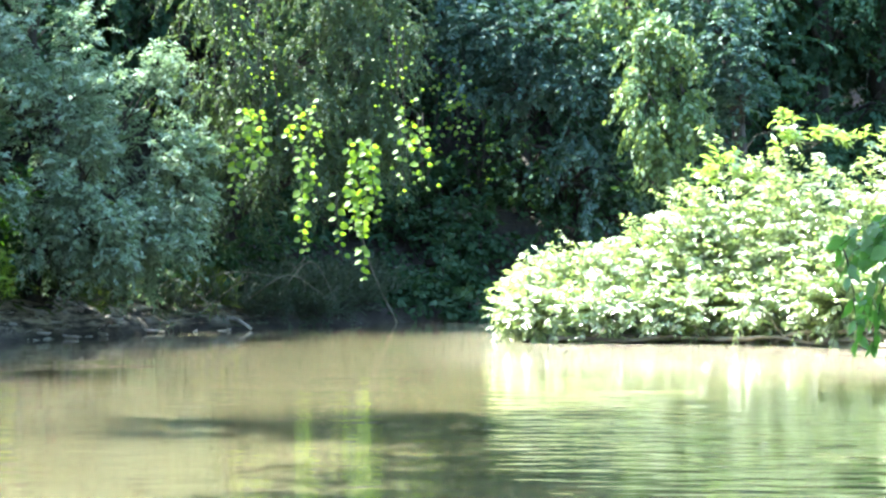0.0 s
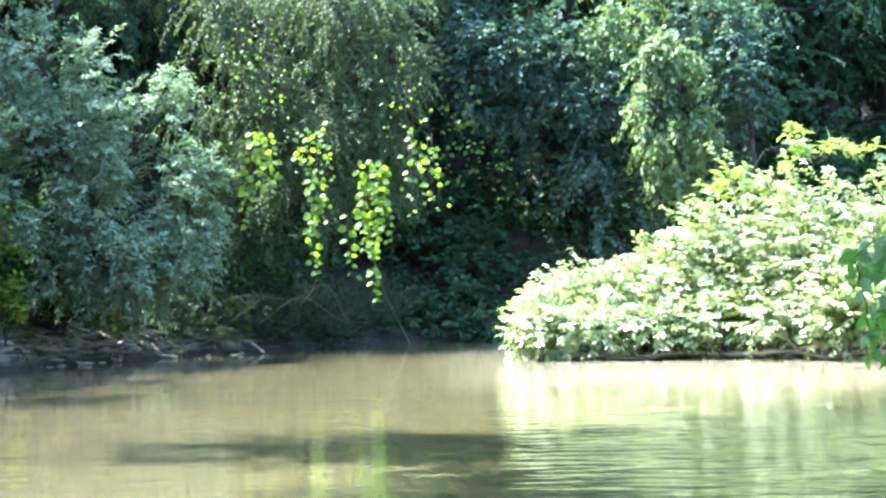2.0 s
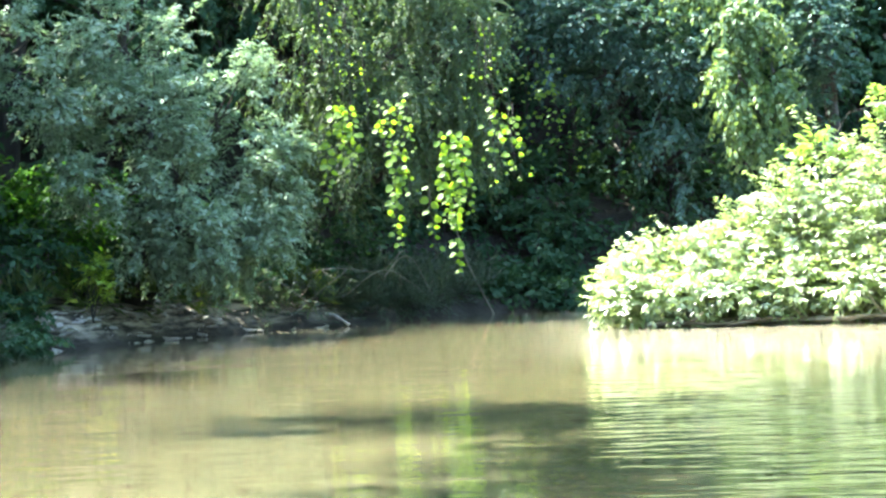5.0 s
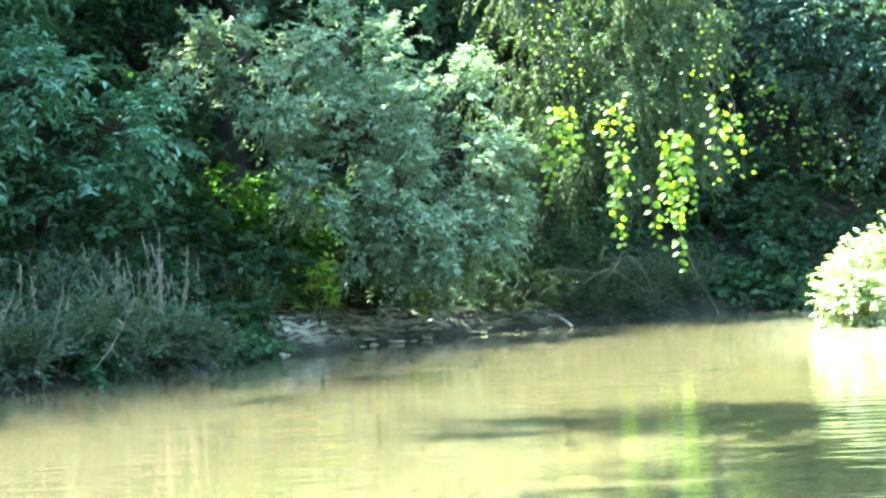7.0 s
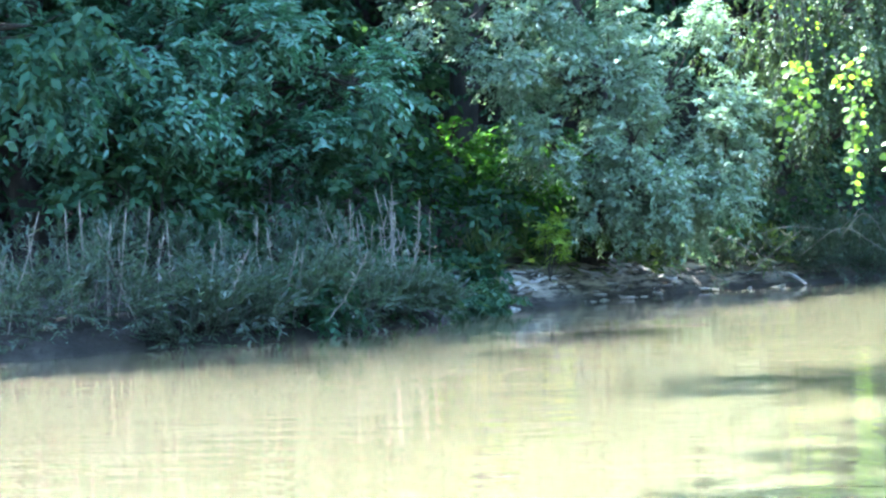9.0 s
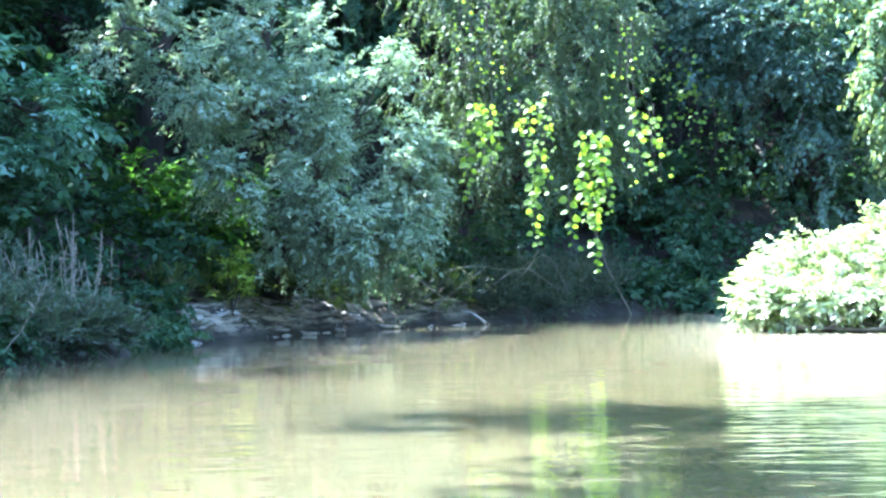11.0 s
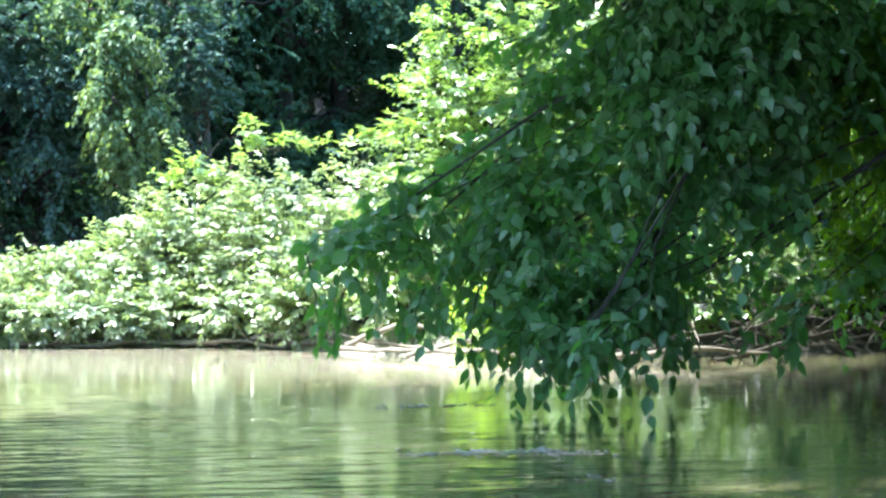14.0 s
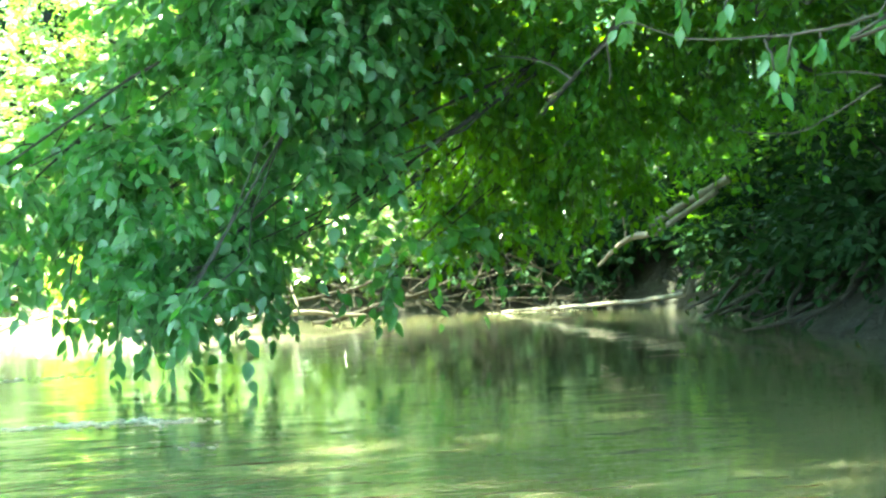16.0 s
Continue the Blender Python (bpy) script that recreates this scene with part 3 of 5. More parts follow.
tree("willow_bush", (-4.1, 20.2), (-4.0, 20.1, 3.6), 0.13, [([
    (-3.75, 19.4, 2.2, 0.75, 0.75, 0.85, 420), (-3.15, 19.9, 2.1, 0.6, 0.7, 0.8, 330), (-2.85, 19.9, 1.35, 0.42, 0.5, 0.5, 200),
    (-3.35, 19.0, 1.15, 0.5, 0.45, 0.5, 220), (-4.5, 18.8, 2.4, 0.6, 0.55, 0.55, 280), (-4.1, 19.6, 3.0, 0.8, 0.8, 0.55, 300),
    # lobes above 4 m are out of view, added to shade bank and water
    (-5.2, 18.6, 3.0, 0.6, 0.5, 0.5, 160), (-4.2, 18.8, 1.6, 0.5, 0.4, 0.4, 140), (-3.9, 19.2, 0.95, 0.45, 0.4, 0.4, 150), (-3.0, 20.1, 0.85, 0.4, 0.4, 0.4, 120), (-3.4, 18.95, 1.6, 0.4, 0.35, 0.4, 190), (-2.8, 19.55, 1.0, 0.35, 0.35, 0.45, 200), (-3.35, 19.4, 0.8, 0.4, 0.3, 0.3, 150), (-2.6, 19.9, 1.6, 0.35, 0.4, 0.5, 190), (-4.6, 20.2, 4.3, 1.1, 1.1, 0.7, 280), (-5.3, 20.5, 4.5, 1.0, 1.0, 0.6, 170), (-5.6, 18.4, 5.0, 0.8, 0.75, 0.4, 260), (-5.4, 19.6, 5.0, 0.8, 0.75, 0.4, 260), (-4.9, 20.9, 5.0, 0.8, 0.8, 0.4, 260), (-4.3, 22.0, 5.2, 0.8, 0.8, 0.4, 240)], SPEC_WILLOW, L_WILLOW)],
    11, "grey-green willow bush leaning over the muddy bank", "willow")
tree("weeping_willow", (-2.9, 23.6), (-2.0, 23.4, 6.4), 0.19, [([
    (-2.4, 22.3, 3.0, 0.65, 0.6, 0.8, 280), (-1.55, 22.6, 3.0, 0.8, 0.7, 0.85, 380), (-0.8, 22.5, 3.0, 0.42, 0.5, 0.95, 280),
    (-0.62, 22.4, 2.15, 0.28, 0.35, 0.5, 130), (-1.4, 22.3, 2.4, 0.55, 0.4, 0.35, 150), (-2.35, 22.4, 2.15, 0.45, 0.5, 0.45, 150),
    # last two lobes: added high up to shade the far bank
    (-1.7, 22.1, 1.95, 0.5, 0.35, 0.4, 150), (-2.3, 22.2, 1.55, 0.4, 0.3, 0.4, 110), (-1.1, 22.4, 1.75, 0.4, 0.3, 0.4, 110), (-2.3, 22.6, 3.9, 0.7, 0.6, 0.5, 240), (-1.4, 22.6, 3.95, 0.75, 0.6, 0.5, 260), (-0.8, 22.5, 3.85, 0.45, 0.5, 0.45, 150), (-1.5, 23.4, 4.5, 1.3, 1.0, 0.9, 170), (-1.9, 24.0, 5.9, 1.5, 1.4, 1.1, 120), (-3.4, 23.6, 4.6, 1.0, 1.1, 1.0, 220), (-1.3, 25.8, 4.5, 1.1, 0.9, 0.8, 240), (-2.5, 26.0, 4.8, 1.1, 0.9, 0.9, 240)], SPEC_WEEP, L_WEEP)],
    12, "tall weeping willow with trailing yellow-green branches over the river", "willow")
tree("maple_tree", (-8.05, 17.0), (-7.4, 16.8, 5.5), 0.15, [([
    (-6.83, 15.34, 2.37, 0.67, 0.67, 0.50, 281), (-6.16, 16.13, 2.48, 0.67, 0.67, 0.45, 281), (-5.54, 16.91, 2.09, 0.50, 0.56, 0.39, 207),
    (-6.38, 15.12, 1.86, 0.56, 0.50, 0.31, 183), (-7.28, 14.45, 2.03, 0.56, 0.56, 0.45, 207), (-5.94, 16.69, 1.53, 0.45, 0.45, 0.34, 122),
    # last five lobes are unseen, added to shade the water's edge
    (-8.06, 14.34, 2.82, 0.90, 0.90, 0.67, 268), (-7.06, 16.13, 3.60, 1.23, 1.23, 0.67, 317), (-8.06, 16.80, 5.06, 1.68, 1.68, 1.12, 317), (-7.6, 14.6, 5.0, 0.9, 0.8, 0.5, 320), (-6.9, 16.2, 5.0, 0.9, 0.8, 0.5, 320), (-6.4, 16.2, 5.1, 0.8, 0.75, 0.4, 340), (-5.9, 17.2, 5.1, 0.8, 0.75, 0.4, 340), (-6.5, 17.6, 5.0, 0.8, 0.8, 0.5, 300)], SPEC_TEAL, L_TEAL)],
    13, "blue-green ash-leaved maple reaching low over the water", "maple")
tree("draped_tree", (1.3, 28.7), (1.2, 28.0, 5.6), 0.13, [([
    (0.61, 26.19, 3.76, 0.81, 0.67, 0.52, 330), (1.48, 25.96, 3.57, 0.77, 0.68, 0.59, 360), (0.10, 26.60, 4.12, 0.68, 0.56, 0.45, 190), (1.90, 25.73, 3.03, 0.47, 0.42, 0.36, 170), (0.96, 26.08, 3.00, 0.66, 0.46, 0.26, 150),
    (0.38, 26.50, 3.35, 0.37, 0.37, 0.37, 80),
    # the lobes above 6 m are unseen, added to shade the gap below
    (0.4, 27.5, 5.3, 1.3, 1.1, 0.8, 360), (-0.6, 27.4, 5.0, 1.2, 1.1, 0.8, 300), (-2.0, 26.9, 6.9, 1.3, 1.1, 0.9, 420), (-0.8, 27.0, 6.7, 1.2, 1.0, 0.8, 360), (-2.8, 27.8, 6.3, 1.3, 1.1, 0.9, 340)], SPEC_DOME, L_DRAPE),
    ([(1.18, 26.27, 2.27, 0.30, 0.41, 0.52, 26), (1.82, 25.94, 2.16, 0.37, 0.44, 0.51, 50), (2.31, 25.80, 1.78, 0.29, 0.37, 0.44, 40), (2.01, 25.72, 1.42, 0.36, 0.30, 0.22, 20)], SPEC_MID, L_DRAPE)],
    14, "dark broadleaf tree draped with climbing leaves on the shaded bank")
tree("draped_tree", (3.0, 27.7), (3.1, 27.2, 5.6), 0.15, [([
    (2.45, 25.38, 3.42, 0.25, 0.34, 0.43, 110), (2.58, 24.97, 2.81, 0.30, 0.36, 0.43, 150), (2.81, 24.94, 2.37, 0.26, 0.31, 0.35, 100), (2.82, 25.44, 3.56, 0.26, 0.35, 0.43, 110), (2.86, 25.14, 2.03, 0.21, 0.30, 0.29, 50),
    (2.37, 25.89, 4.13, 0.44, 0.39, 0.33, 80), (3.02, 25.12, 2.88, 0.21, 0.30, 0.36, 80), (3.0, 26.9, 5.0, 1.3, 1.2, 0.9, 240)], SPEC_MID, L_MID)],
    15, "broadleaf tree draped with pale green climbing leaves")
tree("draped_tree", (4.2, 28.2), (4.0, 27.4, 5.4), 0.13, [([
    (3.61, 25.95, 3.68, 0.37, 0.56, 0.74, 260), (3.85, 25.92, 2.86, 0.30, 0.44, 0.59, 170), (3.52, 25.96, 2.43, 0.26, 0.35, 0.44, 80), (3.35, 26.09, 4.21, 0.45, 0.41, 0.37, 120), (4.2, 27.3, 4.7, 0.9, 0.9, 0.6, 160)], SPEC_DOME, L_DRAPE)],
    16, "blue-green broadleaf tree draped with a curtain of climbers")

# shrubs on the low point
BUSH_LABEL = "sunlit bright green leafy shrub at the water's edge"
tree("shrub", (1.5, 19.5), (1.5, 19.2, 0.8), 0.02, [([
    (0.93, 19.2, 0.4, 0.28, 0.4, 0.23, 160), (0.73, 19.05, 0.24, 0.18, 0.3, 0.1, 70), (1.4, 19.3, 0.48, 0.45, 0.5, 0.3, 260), (1.9, 19.3, 0.56, 0.45, 0.5, 0.4, 240), (1.05, 18.78, 0.26, 0.32, 0.28, 0.12, 150), (1.5, 18.72, 0.29, 0.42, 0.28, 0.12, 190), (2.0, 18.68, 0.31, 0.42, 0.28, 0.13, 190)], SPEC_BUSH, L_BUSH)], 21, BUSH_LABEL, "shrub", "shrubs on the point")
tree("shrub", (2.7, 19.4), (2.7, 19.2, 1.3), 0.025, [([
    (2.5, 18.58, 0.33, 0.42, 0.28, 0.14, 200), (3.1, 18.28, 0.35, 0.4, 0.28, 0.15, 200), (2.3, 18.8, 0.46, 0.45, 0.3, 0.27, 200), (2.95, 18.6, 0.5, 0.45, 0.3, 0.3, 200), (2.3, 19.2, 0.82, 0.45, 0.5, 0.46, 280), (2.85, 19.2, 0.98, 0.5, 0.5, 0.55, 340), (3.35, 18.7, 0.94, 0.5, 0.6, 0.6, 340)], SPEC_BUSH, L_BUSH),
    ([(2.49, 19.24, 1.60, 0.08, 0.30, 0.10, 5), (2.70, 19.21, 1.72, 0.09, 0.30, 0.10, 6), (2.89, 19.18, 1.56, 0.11, 0.30, 0.08, 6), (3.28, 19.12, 2.09, 0.04, 0.30, 0.08, 4), (3.31, 19.11, 1.85, 0.11, 0.30, 0.09, 7), (3.65, 19.05, 1.91, 0.11, 0.30, 0.04, 5), (3.94, 19.00, 1.92, 0.09, 0.30, 0.04, 4)], SPEC_SPRIG, L_THICKET)], 22, BUSH_LABEL, "shrub", "shrubs on the point")
tree("shrub", (4.2, 18.7), (4.2, 18.5, 1.5), 0.03, [([
    (3.85, 18.6, 0.96, 0.45, 0.55, 0.62, 320), (4.4, 18.3, 1.05, 0.5, 0.55, 0.7, 350), (3.65, 17.95, 0.6, 0.4, 0.3, 0.35, 190), (4.15, 17.45, 0.75, 0.4, 0.35, 0.45, 200),
    (3.6, 17.6, 0.4, 0.32, 0.28, 0.17, 170), (4.3, 17.1, 0.58, 0.4, 0.5, 0.42, 170)], SPEC_BUSH, L_BUSH), ([(4.35, 18.5, 1.9, 0.25, 0.2, 0.12, 9), (4.6, 18.4, 2.05, 0.2, 0.2, 0.2, 10)], SPEC_SPRIG, L_THICKET)], 23, BUSH_LABEL, "shrub", "shrubs on the point")
tree("shrub", (5.4, 17.9), (5.3, 17.6, 2.5), 0.035, [([
    (4.5, 16.8, 0.38, 0.35, 0.3, 0.18, 130), (5.0, 16.5, 0.4, 0.35, 0.3, 0.2, 130), (5.5, 16.3, 0.4, 0.35, 0.3, 0.25, 130), (4.95, 17.5, 1.6, 0.55, 0.6, 1.1, 420), (5.6, 17.2, 1.7, 0.65, 0.6, 1.2, 420), (4.95, 17.9, 2.3, 0.3, 0.4, 0.35, 70), (5.05, 17.7, 2.95, 0.35, 0.3, 0.12, 26), (4.85, 17.7, 2.65, 0.25, 0.3, 0.08, 16), (5.4, 17.6, 3.0, 0.4, 0.4, 0.4, 80)], SPEC_BUSH, L_THICKET)], 24, BUSH_LABEL, "shrub", "shrubs on the point")
tree("shrub", (7.0, 17.4), (7.0, 17.2, 2.6), 0.035, [([
    (6.4, 16.9, 1.7, 0.8, 0.7, 1.2, 380), (7.4, 16.8, 1.7, 0.8, 0.7, 1.2, 380), (8.4, 17.0, 1.9, 0.8, 0.8, 1.3, 320), (6.6, 17.0, 3.0, 1.0, 0.8, 0.6, 160)], SPEC_BUSH, L_THICKET)], 25, BUSH_LABEL, "shrub", "shrubs on the point")
tree("shrub", (9.6, 16.6), (9.6, 16.4, 2.2), 0.03, [([
    (9.3, 16.2, 1.0, 0.7, 0.6, 0.7, 300), (10.1, 16.0, 1.3, 0.8, 0.6, 0.9, 340), (9.5, 16.9, 2.2, 0.9, 0.7, 0.7, 240), (8.6, 16.3, 0.6, 0.5, 0.5, 0.4, 160), (10.9, 15.6, 1.0, 0.7, 0.6, 0.8, 240)], SPEC_BUSH, L_THICKET)], 28, "yellow-green shrub on the low bank behind the hanging boughs", "shrub", "shrubs on the point")
# its shade is painted in through the darker leaf copy
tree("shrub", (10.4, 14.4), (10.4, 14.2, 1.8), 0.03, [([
    (10.1, 14.2, 1.0, 0.5, 0.6, 0.7, 220), (10.7, 13.4, 1.4, 0.6, 0.6, 0.8, 240), (10.9, 14.6, 1.8, 0.7, 0.7, 0.7, 200), (10.2, 15.0, 0.6, 0.5, 0.5, 0.4, 130)], SPEC_BUSH, L_SHADE_TINT)], 29, "shrub on the low bank with shade put into its leaf colour", "shrub", "shrubs on the point")
tree("shrub", (7.2, 16.3), (7.2, 16.2, 1.0), 0.02, [([
    (6.3, 16.0, 0.5, 0.5, 0.4, 0.4, 200), (7.2, 16.0, 0.6, 0.5, 0.4, 0.45, 200), (8.0, 16.1, 0.5, 0.5, 0.35, 0.4, 180), (5.5, 15.9, 0.4, 0.4, 0.4, 0.3, 130)], SPEC_BUSH, L_THICKET)], 30, "low sunlit shrub behind driftwood", "shrub", "shrubs on the point")
tree("shrub", (-4.95, 19.5), (-4.9, 19.4, 1.5), 0.02, [([(-5.24, 19.30, 1.43, 0.40, 0.37, 0.34, 120), (-4.82, 19.41, 1.30, 0.34, 0.31, 0.28, 110), (-4.42, 19.71, 1.34, 0.29, 0.30, 0.29, 80)], SPEC_BRUSH_FINE, L_GREEN)], 33, "leafy deep green shrub between willow and bank weeds", "shrub")
tree("sapling", (4.58, 16.05), (4.58, 15.80, 0.45), 0.008, [([(4.58, 15.75, 0.27, 0.15, 0.16, 0.18, 56)], SPEC_BUSH, L_SAPLING)], 26, "small sunlit yellow-green sapling among driftwood", "shrub")
tree("sapling", (-4.24, 18.77), (-4.20, 18.74, 0.84), 0.007, [([(-4.19, 18.74, 0.55, 0.07, 0.08, 0.11, 34), (-4.15, 18.74, 0.74, 0.06, 0.07, 0.1, 26), (-4.25, 18.74, 0.68, 0.05, 0.06, 0.08, 16), (-4.09, 18.74, 0.62, 0.05, 0.06, 0.07, 12)], SPEC_SPROUT, L_SAPLING)], 27, "small sunlit yellow-green sapling on the muddy bank", "shrub")

